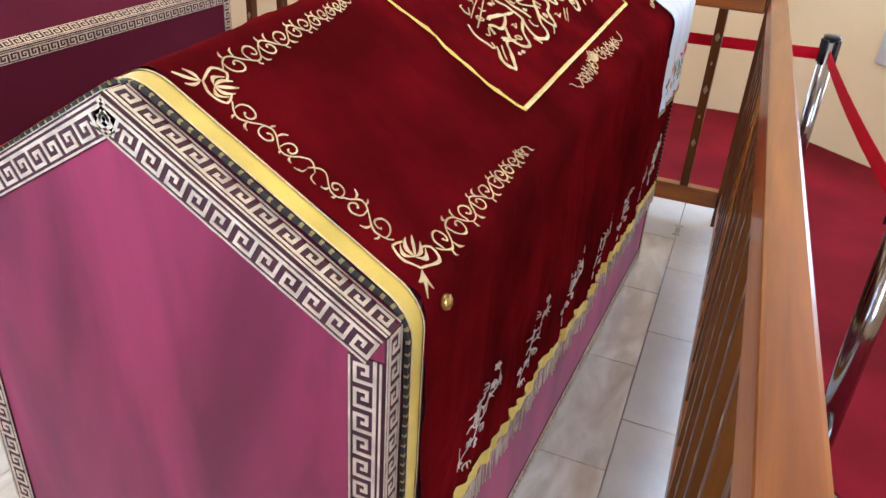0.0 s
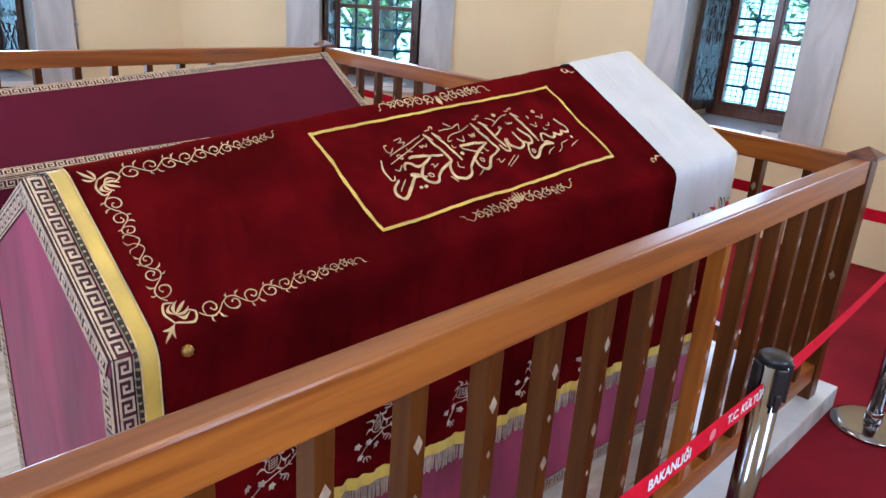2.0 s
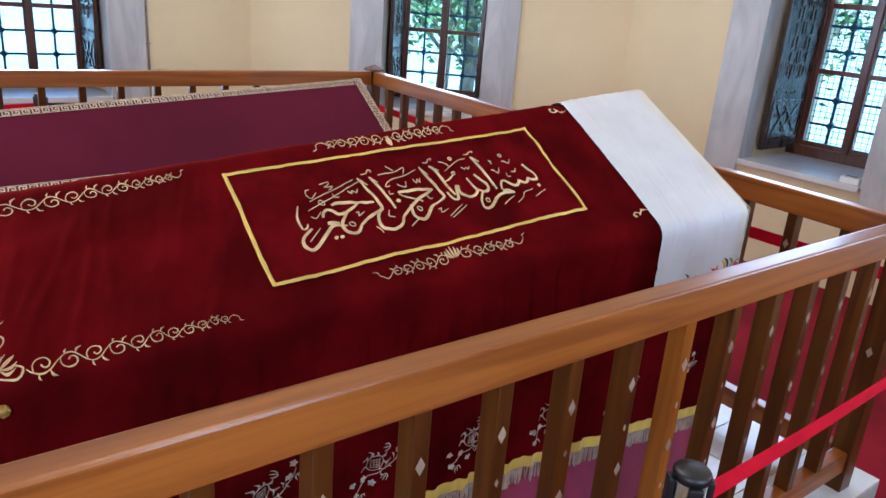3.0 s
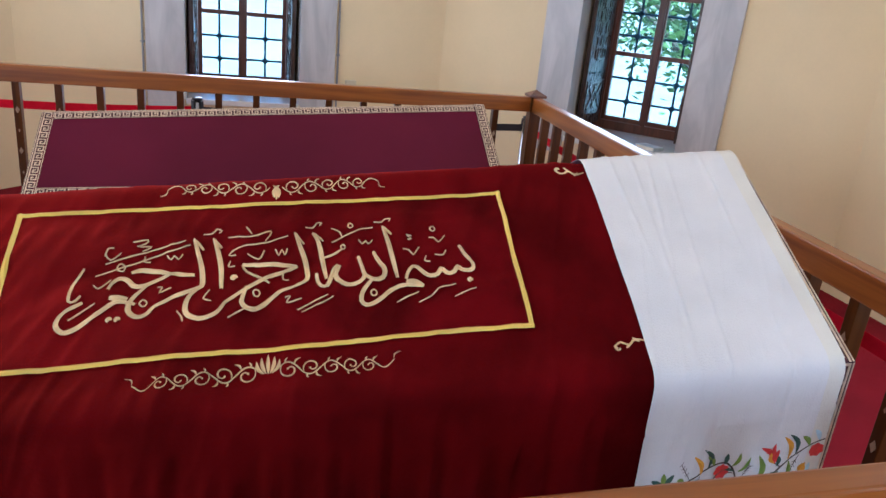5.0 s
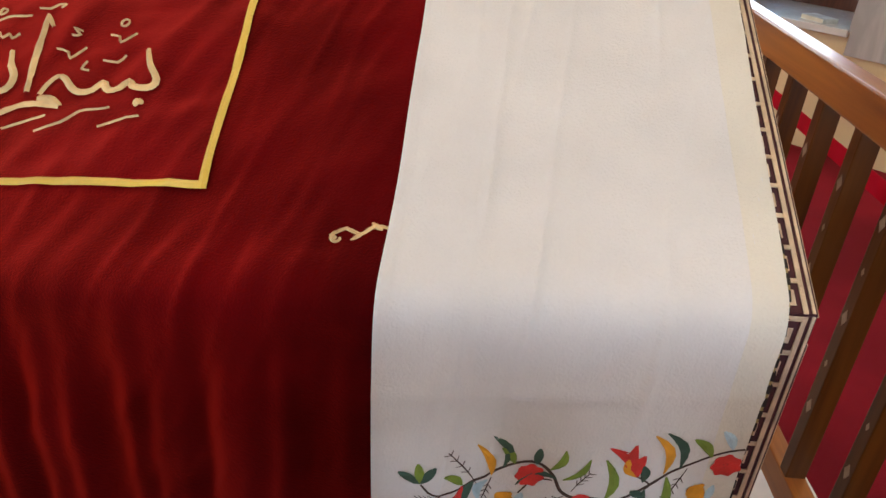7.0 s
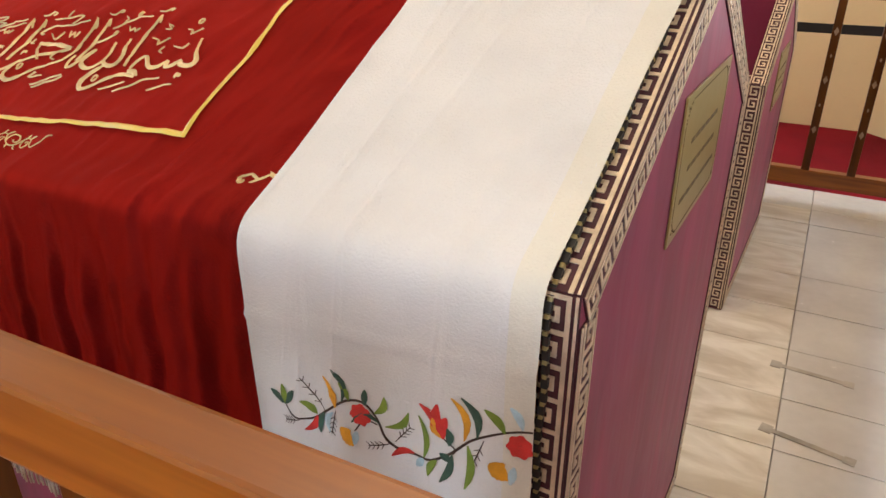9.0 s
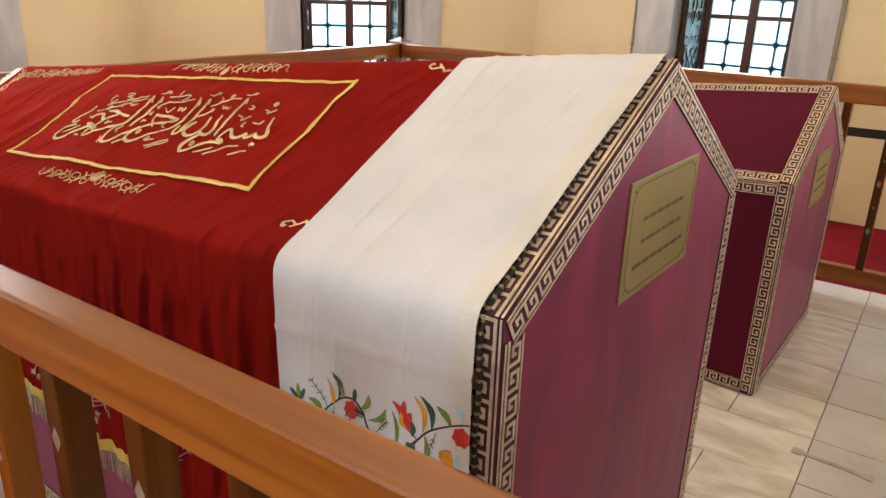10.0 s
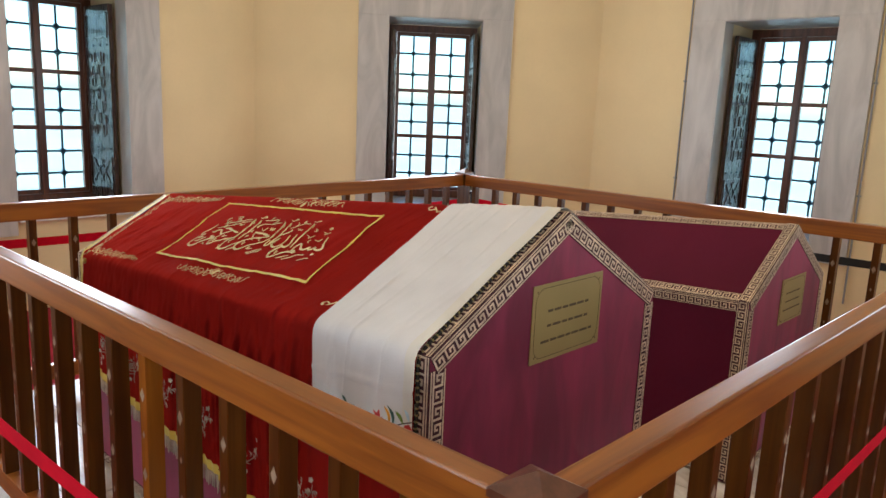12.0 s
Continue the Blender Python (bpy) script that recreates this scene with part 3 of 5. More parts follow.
def fold(x, d):
    """How far the red cover stands off: soft creases on the slopes, hanging folds below the eaves."""
    run = T1.run(x)
    low = min(1.0, max(0.0, (abs(d) - run + 0.04) / 0.22))
    low = low * low * (3 - 2 * low)
    s = 1 if d > 0 else -1
    n1 = noise.noise(Vector((x * 2.3, s * 3.0, 0.4)))
    n2 = noise.noise(Vector((x * 5.1, d * 0.9, 6.4 + s)))
    wave = math.sin(x * 62 + 5.0 * n1 + s) * 0.42 + math.sin(x * 118 + 6.0 * n1 + 2 * d) * 0.30 * (1 + n2) + math.sin(x * 187 + 9.0 * n2) * 0.12
    wave += noise.noise(Vector((x * 14, d * 1.2, 3.1))) * 0.6
    room = (0.35 + 0.65 * min(1.0, max(0.0, (x + 2.05) / 0.7))) * (0.12 + 0.88 * min(1.0, max(0.0, (-0.40 - x) / 0.10)))
    crease = noise.noise(Vector((x * 5 + d * 3, d * 9 - x * 2, 1.7))) * 0.005 + abs(noise.noise(Vector((x * 3.1 - d * 6, d * 5 + x * 7, 8.2)))) * 0.008
    # drawn wrinkles: sharp ridges that run slantwise down the slope
    for fx, fd, lean, ox, amp in ((13.0, 2.2, 5.0, 0.0, 0.0036), (21.0, 3.0, 9.0, 9.0, 0.0028), (7.0, 5.0, 4.0, 4.0, 0.0034), (30.0, 5.0, 12.0, 17.0, 0.0016)):
        nn = noise.noise(Vector((x * fx + d * lean + ox, d * fd - x * 1.2, ox)))
        patch = 0.35 + 0.65 * max(0.0, min(1.0, 0.5 + 1.6 * noise.noise(Vector((x * 2.4 + ox, d * 3.1, 2.0 + ox)))))
        crease += amp * patch * math.exp(-(nn / 0.13) ** 2)
    under = min(1.0, max(0.0, (-0.396 - x) / 0.05))
    crease *= (0.08 + 0.92 * under) * (0.25 + 0.75 * min(1.0, abs(d) / 0.12))
    edge = 0.010 * math.exp(-((abs(d) - run) / 0.03) ** 2) + 0.007 * math.exp(-(d / 0.03) ** 2)
    edge *= 0.25 + 0.75 * under
    return 0.008 + edge + crease + low * room * 0.014 * (1.0 + wave) * (1 - 0.45 * min(1.0, max(0.0, (abs(d) - run - 0.35) / 0.3)))


def cover(x, d, off=0.0):
    return T1.soft(x, d) + T1.normal(x, d) * (fold(x, d) + off)


def linen(x, d, off=0.0):
    run = T1.run(x)
    low = min(1.0, max(0.0, (abs(d) - run) / 0.3))
    n1 = noise.noise(Vector((x * 6, d * 2, 5)))
    w = (math.sin(x * 52 + 2.5 * n1) * 0.0045 + math.sin(x * 97 + 4 * n1 + d) * 0.0022) * low
    w += noise.noise(Vector((x * 9, d * 5, 2.2))) * 0.0022 + noise.noise(Vector((x * 34 + d * 9, d * 2.5 - x * 3, 6.2))) * 0.0004
    nn = noise.noise(Vector((x * 17 + d * 5.0, d * 1.6, 12.0)))
    w += 0.0017 * math.exp(-(nn / 0.10) ** 2) * (0.4 + 0.6 * max(0.0, noise.noise(Vector((x * 4, d * 3, 9.0))) + 0.4))
    crease = 0.0032 * math.exp(-((abs(d) - run - 0.088 + 0.05 * x) / 0.005) ** 2)
    for xi, sl in ((-0.10, 0.05), (-0.19, 0.12), (-0.235, 0.16), (-0.275, 0.07), (-0.33, -0.02)):
        crease += 0.0032 * math.exp(-((x - xi + sl * d) / 0.005) ** 2) * (0.5 + noise.noise(Vector((xi * 30, d * 4, 1))))
    return T1.soft(x, d, 0.016) + T1.normal(x, d, 0.022) * (0.0165 + 0.006 * low + w + crease + off)


def smooth_line(pts, step):
    """Points along a Catmull-Rom curve through pts."""
    p = [Vector(q) for q in pts]
    if len(p) == 2:
        p = [p[0], (p[0] + p[1]) / 2, p[1]]
    e = [2 * p[0] - p[1]] + p + [2 * p[-1] - p[-2]]
    out = []
    for i in range(1, len(e) - 2):
        a, b, c, d = e[i - 1:i + 3]
        n = max(2, int((c - b).length / step))
        for j in range(n):
            t = j / n
            out.append(0.5 * ((2 * b) + (c - a) * t + (2 * a - 5 * b + 4 * c - d) * t * t + (3 * b - a - 3 * c + d) * t ** 3))
    out.append(p[-1])
    return out


def stitch(bm, surf, pts, half, lift=0.0022, taper=0.5, step=0.006):
    """A raised line of thread along (x, d) points on a cloth."""
    line = smooth_line(pts, step)
    n = len(line)
    rows = []
    for i, q in enumerate(line):
        t = line[min(i + 1, n - 1)] - line[max(i - 1, 0)]
        if t.length < 1e-7:
            continue
        t.normalize()
        k = i / (n - 1)
        w = half * (1 - taper + taper * math.sin(math.pi * (0.12 + 0.76 * k)))
        a, b = q + Vector((-t.y, t.x)) * w, q - Vector((-t.y, t.x)) * w
        rows.append([bm.verts.new(surf(a.x, a.y, 0.0006)), bm.verts.new(surf(q.x, q.y, lift)), bm.verts.new(surf(b.x, b.y, 0.0006))])
    for r, s in zip(rows, rows[1:]):
        for c in range(2):
            bm.faces.new((r[c], r[c + 1], s[c + 1], s[c]))


def leaf(bm, surf, x, d, ang, length, wide, lift=0.0022, bend=0.0):
    """A pointed leaf of satin stitch that starts at (x, d)."""
    c = Vector((math.cos(ang), math.sin(ang)))
    s = Vector((-c.y, c.x))
    rows = []
    for i in range(6):
        k = i / 5
        q = Vector((x, d)) + c * length * k + s * bend * length * math.sin(math.pi * k)
        w = wide * math.sin(math.pi * (0.04 + 0.92 * k)) ** 0.8
        a, b = q + s * w, q - s * w
        rows.append([bm.verts.new(surf(a.x, a.y, 0.0006)), bm.verts.new(surf(q.x, q.y, lift)), bm.verts.new(surf(b.x, b.y, 0.0006))])
    for r, t in zip(rows, rows[1:]):
        for e in range(2):
            bm.faces.new((r[e], r[e + 1], t[e + 1], t[e]))


def curl(bm, surf, x, d, ang, size, turn, half):
    """A spiral tendril; turn: +1 or -1."""
    pts = []
    for i in range(15):
        k = i / 14
        a = ang + turn * (k * 4.9)
        r = size * (1 - 0.72 * k)
        cx, cy = x - turn * 0 + size * math.cos(ang + turn * math.pi / 2), d + size * math.sin(ang + turn * math.pi / 2)
        pts.append((cx + r * math.cos(a - turn * math.pi / 2), cy + r * math.sin(a - turn * math.pi / 2)))
    stitch(bm, surf, pts, half, taper=0.6, step=0.004)
    e = pts[-1]
    leaf(bm, surf, e[0] - half, e[1], ang, half * 3, half * 1.3)


def vine(bm, surf, p, q, unit, half, shrink=0.5, first=1):
    """A running scroll from p to q: tendrils to either side by turns, growing smaller, with leaves where they meet."""
    p, q = Vector(p), Vector(q)
    d = q - p
    ang = math.atan2(d.y, d.x)
    c, s = d.normalized(), Vector((-d.y, d.x)).normalized()
    n = max(2, round(d.length / (unit * (1 - shrink / 2))))
    lens = [1 - shrink * i / n for i in range(n)]
    k = d.length / sum(lens)
    at = p
    turn = first
    for i in range(n):
        u = lens[i] * k
        fat = half * (0.45 + 0.55 * lens[i])
        # the stem swings round the outside of the bay
        stem = [at + c * u * f - s * turn * u * 0.34 * math.sin(math.pi * f) for f in (0.0, 0.2, 0.4, 0.6, 0.8, 1.0, 1.12)]
        stitch(bm, surf, stem, fat * 0.85, taper=0.45, step=0.004)
        if i == n - 1:
            leaf(bm, surf, stem[-1].x, stem[-1].y, ang + turn * 0.9, u * 0.7, fat * 0.9, bend=0.3 * turn)
            break
        # a tendril that winds up inside it
        mid = at + c * u * 0.60 + s * turn * u * 0.06
        pts = []
        for j in range(26):
            f = j / 25
            a = ang + math.pi + turn * (0.55 - f * 6.2)
            r = u * (0.44 - 0.34 * f ** 0.8)
            e = mid + Vector((math.cos(a), math.sin(a))) * r
            pts.append((e.x, e.y))
        stitch(bm, surf, pts, fat * 0.9, taper=0.65, step=0.003)
        leaf(bm, surf, pts[-1][0] - fat * 1.1, pts[-1][1], 0.0, fat * 2.2, fat * 1.2)
        # small leaves where the bays meet
        j = stem[4]
        leaf(bm, surf, j.x, j.y, ang - turn * 0.9, u * 0.40, fat * 1.15, bend=-0.22 * turn)
        leaf(bm, surf, stem[2].x, stem[2].y, ang - turn * 1.3, u * 0.24, fat * 1.0, bend=-0.2 * turn)
        at = at + c * u
        turn = -turn


# ---------------- the red cover ----------------
red = thing("tomb_cover", (-1.05, 0.5, 0), "deep red velvet cover embroidered in gold, draped over the sarcophagus", "velvet cover")


def hem(x):
    return T1.at(x)[3] - 0.345 + 0.05 * (x + 0.25) + 0.008 * math.sin(x * 3 + 1)


def drop(x, s):
    return s * (T1.run(x) + hem(x))


b = bmesh.new()
NX, ND = 470, 200


def red_at(i, j):
    x = RX0 + (RX1 - RX0) * i
    lo, hi = drop(x, -1), drop(x, 1)
    return cover(x, lo + (hi - lo) * j)


add_grid(b, NX, ND, red_at)
velvet = part("velvet", b, M_VELVET, red, smooth=True)

# yellow satin edge at the foot with its chequered cord
b = bmesh.new()


def foot_edge(x0, x1, off):
    def f(i, j):
        x = x0 + (x1 - x0) * i
        lo, hi = drop(x, -1), drop(x, 1)
        d = lo + (hi - lo) * j
        return T1.soft(x, d) + T1.normal(x, d) * (off + 0.002 * noise.noise(Vector((0.3, d * 7, 1))))
    return f


add_grid(b, 4, 150, foot_edge(-2.134, -2.103, 0.0125))
part("edge_band", b, M_YELLOW, red, "shiny yellow satin edging", smooth=True)
for x0 in (-2.136, -2.1045):                               # twisted piping on both sides of the band
    b = bmesh.new()
    add_grid(b, 2, 150, foot_edge(x0, x0 + 0.0035, 0.0145))
    part("edge_piping", b, M_GOLD, red, "pale gold piping", smooth=True)
for x in (-2.1395, -0.0150):
    cord_dark, cord_light = bmesh.new(), bmesh.new()
    lo, hi = drop(x, -1), drop(x, 1)
    n = int((hi - lo) / 0.0165)
    for i in range(n):
        for f0, f1, strand in ((0.0, 0.66, cord_dark), (0.68, 0.98, cord_light)):
            d0, d1 = lo + (hi - lo) * (i + f0) / n, lo + (hi - lo) * (i + f1) / n
            wob = 0.0016 * math.sin(i * 0.7)
            a, e = T1.soft(x, d0) + T1.normal(x, d0) * 0.007, T1.soft(x, d1) + T1.normal(x, d1) * 0.007
            wide = Vector((0.0036, 0, 0)) if strand is cord_dark else Vector((0.0024, 0, 0))
            shift = Vector((wob, 0, 0))
            quad_prism(strand, [a - wide + shift, e - wide + shift, e + wide + shift, a + wide + shift][::-1], T1.normal(x, d0) * 0.0055)
    tagged(part("cord", cord_dark, M_BLACK, red, "black and gold chequered cord"), kind="stuff")
    tagged(part("cord", cord_light, M_BRASS, red, "black and gold chequered cord"), kind="stuff")

# calligraphy panel
PU = (-1.535, -0.612)                                     # foot and head edge


def panel_xd(u, v):
    top = 0.060 + 0.026 * u
    low = 0.402 + 0.020 * u
    return PU[0] + (PU[1] - PU[0]) * u, top + (low - top) * v


b = bmesh.new()


def panel_at(i, j):
    x, d = panel_xd(i, j)
    return cover(x, d, 0.0014 + 0.0022 * abs(noise.noise(Vector((x * 8, d * 22, 4.4)))) * min(1, 8 * i, 8 * (1 - i), 8 * j, 8 * (1 - j)))


add_grid(b, 120, 50, panel_at)
panel = part("panel", b, M_PANEL, red, "dark red velvet panel", smooth=True)
b = bmesh.new()
fw = 0.0048
cs = [panel_xd(0, 0), panel_xd(1, 0), panel_xd(1, 1), panel_xd(0, 1)]
for a, c in zip(cs, cs[1:] + cs[:1]):
    a, c = Vector(a), Vector(c)
    t = (c - a).normalized() * fw
    stitch(b, lambda x, d, o: cover(x, d, o + 0.003), [a - t, a + (c - a) * 0.5, c + t], fw, lift=0.0030, taper=0.0, step=0.02)
part("panel_border", b, M_YELLOW, red, "gold-yellow ribbon border")

ink = bmesh.new()


def over_panel(x, d, o):
    return cover(x, d, o + 0.0042)


def letter(w, *pts):
    """One pen stroke of the embroidered line of script; places across and down the panel."""
    stitch(ink, over_panel, [panel_xd(*p) for p in pts], 0.0047 * w, lift=0.0030, taper=0.55 if w > 0.5 else 0.4)


letter(1.00, (0.882, 0.424), (0.892, 0.500), (0.905, 0.560), (0.902, 0.594), (0.891, 0.608), (0.878, 0.596), (0.871, 0.572), (0.862, 0.605), (0.850, 0.615), (0.841, 0.589), (0.837, 0.569), (0.827, 0.608), (0.812, 0.620), (0.800, 0.602), (0.787, 0.560), (0.776, 0.548), (0.766, 0.583), (0.760, 0.628))
letter(1.25, (0.760, 0.640), (0.779, 0.653), (0.794, 0.686))
letter(1.00, (0.794, 0.686), (0.776, 0.673), (0.753, 0.665), (0.726, 0.695), (0.708, 0.735), (0.691, 0.766), (0.676, 0.774), (0.666, 0.747), (0.669, 0.698), (0.681, 0.647), (0.689, 0.620))
letter(1.30, (0.890, 0.657), (0.895, 0.683))
letter(1.00, (0.725, 0.241), (0.732, 0.357), (0.737, 0.477), (0.743, 0.618))
letter(0.62, (0.724, 0.234), (0.742, 0.309))
letter(1.00, (0.699, 0.423), (0.708, 0.495), (0.718, 0.544), (0.717, 0.589), (0.707, 0.614), (0.691, 0.611), (0.681, 0.589), (0.674, 0.553))
letter(1.00, (0.667, 0.449), (0.674, 0.535), (0.676, 0.588), (0.665, 0.623), (0.647, 0.636), (0.632, 0.624), (0.621, 0.592), (0.619, 0.547), (0.626, 0.499), (0.619, 0.509), (0.610, 0.571), (0.601, 0.631), (0.589, 0.631), (0.582, 0.592), (0.581, 0.541))
letter(1.00, (0.578, 0.246), (0.588, 0.321), (0.594, 0.444), (0.600, 0.587))
letter(0.62, (0.577, 0.239), (0.598, 0.313))
letter(0.62, (0.596, 0.429), (0.616, 0.410), (0.634, 0.382))
letter(1.00, (0.542, 0.247), (0.551, 0.343), (0.560, 0.453), (0.563, 0.566), (0.555, 0.595), (0.537, 0.620))
letter(0.62, (0.540, 0.240), (0.559, 0.323))
letter(1.00, (0.537, 0.620), (0.509, 0.647), (0.474, 0.739), (0.453, 0.753), (0.437, 0.711), (0.445, 0.604))
letter(1.20, (0.436, 0.442), (0.485, 0.451), (0.543, 0.474))
letter(1.00, (0.543, 0.476), (0.513, 0.515), (0.481, 0.555), (0.453, 0.604), (0.426, 0.654), (0.406, 0.696))
letter(0.62, (0.436, 0.444), (0.444, 0.490), (0.467, 0.541), (0.489, 0.591))
letter(1.00, (0.406, 0.695), (0.394, 0.749), (0.376, 0.778), (0.351, 0.778), (0.334, 0.725), (0.338, 0.645), (0.358, 0.580))
letter(1.50, (0.416, 0.520), (0.425, 0.542))
letter(1.00, (0.379, 0.250), (0.388, 0.348), (0.395, 0.456), (0.398, 0.606))
letter(0.62, (0.377, 0.245), (0.395, 0.316))
letter(1.00, (0.341, 0.250), (0.349, 0.342), (0.359, 0.460), (0.362, 0.563), (0.355, 0.589), (0.331, 0.612), (0.308, 0.639), (0.289, 0.673), (0.278, 0.694))
letter(0.62, (0.340, 0.244), (0.360, 0.324))
letter(1.00, (0.278, 0.694), (0.265, 0.740), (0.249, 0.748), (0.233, 0.702), (0.235, 0.629), (0.259, 0.553))
letter(1.20, (0.229, 0.454), (0.249, 0.444), (0.275, 0.463), (0.301, 0.488))
letter(1.00, (0.301, 0.488), (0.326, 0.495), (0.347, 0.504))
letter(1.00, (0.301, 0.493), (0.278, 0.526), (0.255, 0.548), (0.237, 0.544), (0.223, 0.502), (0.210, 0.490), (0.197, 0.518), (0.191, 0.558))
letter(1.40, (0.196, 0.606), (0.212, 0.614), (0.228, 0.624))
letter(1.00, (0.244, 0.662), (0.210, 0.632), (0.180, 0.696), (0.144, 0.779), (0.124, 0.795), (0.112, 0.752), (0.119, 0.690), (0.150, 0.625))
letter(0.62, (0.142, 0.410), (0.127, 0.515), (0.126, 0.615), (0.137, 0.619), (0.145, 0.584))
letter(1.20, (0.198, 0.730), (0.203, 0.753))
letter(1.20, (0.213, 0.737), (0.218, 0.760))
letter(0.36, (0.901, 0.733), (0.879, 0.749), (0.853, 0.777))
letter(0.36, (0.860, 0.694), (0.846, 0.703), (0.825, 0.710), (0.806, 0.763), (0.778, 0.801))
letter(0.36, (0.782, 0.725), (0.757, 0.746), (0.734, 0.784))
letter(0.36, (0.601, 0.693), (0.572, 0.733), (0.541, 0.779))
letter(0.36, (0.703, 0.241), (0.665, 0.262), (0.615, 0.327))
letter(0.36, (0.616, 0.217), (0.633, 0.250), (0.637, 0.301))
letter(0.36, (0.671, 0.334), (0.678, 0.361), (0.685, 0.340), (0.691, 0.363), (0.699, 0.339))
letter(0.36, (0.821, 0.338), (0.833, 0.342), (0.840, 0.381), (0.856, 0.330))
letter(0.36, (0.761, 0.423), (0.775, 0.428), (0.782, 0.463), (0.797, 0.406))
letter(0.36, (0.784, 0.326), (0.773, 0.321), (0.782, 0.345), (0.773, 0.354))
letter(0.36, (0.827, 0.473), (0.845, 0.473), (0.853, 0.442))
letter(0.36, (0.808, 0.482), (0.804, 0.516), (0.815, 0.524))
letter(0.36, (0.562, 0.198), (0.578, 0.203), (0.586, 0.171), (0.596, 0.173), (0.591, 0.192))
letter(0.36, (0.707, 0.198), (0.723, 0.203), (0.732, 0.178), (0.743, 0.182), (0.738, 0.202))
letter(0.36, (0.838, 0.270), (0.835, 0.286), (0.830, 0.285), (0.827, 0.269), (0.830, 0.253), (0.836, 0.254), (0.838, 0.271))
letter(0.36, (0.662, 0.210), (0.659, 0.225), (0.654, 0.225), (0.652, 0.208), (0.654, 0.193), (0.659, 0.194), (0.662, 0.210))
letter(0.36, (0.698, 0.701), (0.695, 0.718), (0.689, 0.717), (0.686, 0.698), (0.689, 0.681), (0.695, 0.683), (0.698, 0.701))
letter(0.36, (0.642, 0.368), (0.640, 0.381), (0.635, 0.380), (0.633, 0.366), (0.635, 0.353), (0.640, 0.354), (0.642, 0.368))
letter(0.36, (0.324, 0.254), (0.275, 0.301), (0.231, 0.336), (0.179, 0.384))
letter(0.36, (0.225, 0.253), (0.252, 0.240), (0.248, 0.266), (0.233, 0.283))
letter(0.36, (0.176, 0.338), (0.180, 0.288), (0.191, 0.285))
letter(0.36, (0.292, 0.360), (0.300, 0.390), (0.305, 0.360), (0.314, 0.392), (0.321, 0.358))
letter(0.36, (0.250, 0.348), (0.250, 0.385), (0.262, 0.392))
letter(0.36, (0.357, 0.210), (0.374, 0.210), (0.383, 0.178), (0.393, 0.190), (0.387, 0.207))
letter(0.36, (0.406, 0.242), (0.425, 0.240), (0.452, 0.256), (0.492, 0.219), (0.480, 0.288))
letter(0.36, (0.442, 0.172), (0.454, 0.239))
letter(0.36, (0.526, 0.260), (0.481, 0.298), (0.428, 0.324), (0.409, 0.371), (0.423, 0.373))
letter(0.36, (0.445, 0.370), (0.467, 0.407), (0.478, 0.351))
letter(0.36, (0.500, 0.350), (0.507, 0.393), (0.513, 0.355), (0.519, 0.390), (0.524, 0.349))
letter(0.36, (0.412, 0.414), (0.409, 0.451), (0.421, 0.449))
letter(0.36, (0.515, 0.525), (0.515, 0.564), (0.526, 0.567))
letter(0.36, (0.376, 0.610), (0.366, 0.665), (0.381, 0.684))
letter(0.36, (0.281, 0.571), (0.290, 0.575), (0.285, 0.608), (0.306, 0.578))
letter(0.36, (0.518, 0.692), (0.528, 0.692), (0.521, 0.732), (0.550, 0.708))
letter(0.36, (0.216, 0.417), (0.214, 0.440), (0.207, 0.438), (0.201, 0.414), (0.204, 0.391), (0.211, 0.392), (0.216, 0.417))
letter(0.36, (0.471, 0.658), (0.468, 0.677), (0.462, 0.675), (0.458, 0.655), (0.460, 0.637), (0.467, 0.638), (0.471, 0.659))
letter(0.36, (0.265, 0.664), (0.262, 0.684), (0.256, 0.682), (0.251, 0.661), (0.254, 0.641), (0.260, 0.643), (0.265, 0.664))
letter(0.36, (0.164, 0.459), (0.240, 0.386), (0.334, 0.288))
letter(0.36, (0.239, 0.287), (0.260, 0.282), (0.243, 0.315))
letter(0.36, (0.176, 0.320), (0.187, 0.362), (0.205, 0.322))
letter(0.36, (0.164, 0.520), (0.174, 0.543), (0.194, 0.497))
letter(0.36, (0.131, 0.728), (0.154, 0.674), (0.172, 0.634))
letter(0.36, (0.319, 0.721), (0.328, 0.757), (0.330, 0.788))
letter(0.36, (0.412, 0.796), (0.445, 0.747))
letter(0.36, (0.549, 0.792), (0.583, 0.749), (0.611, 0.712))
part("script", ink, M_GOLD, panel, "gold embroidered line of Arabic script")

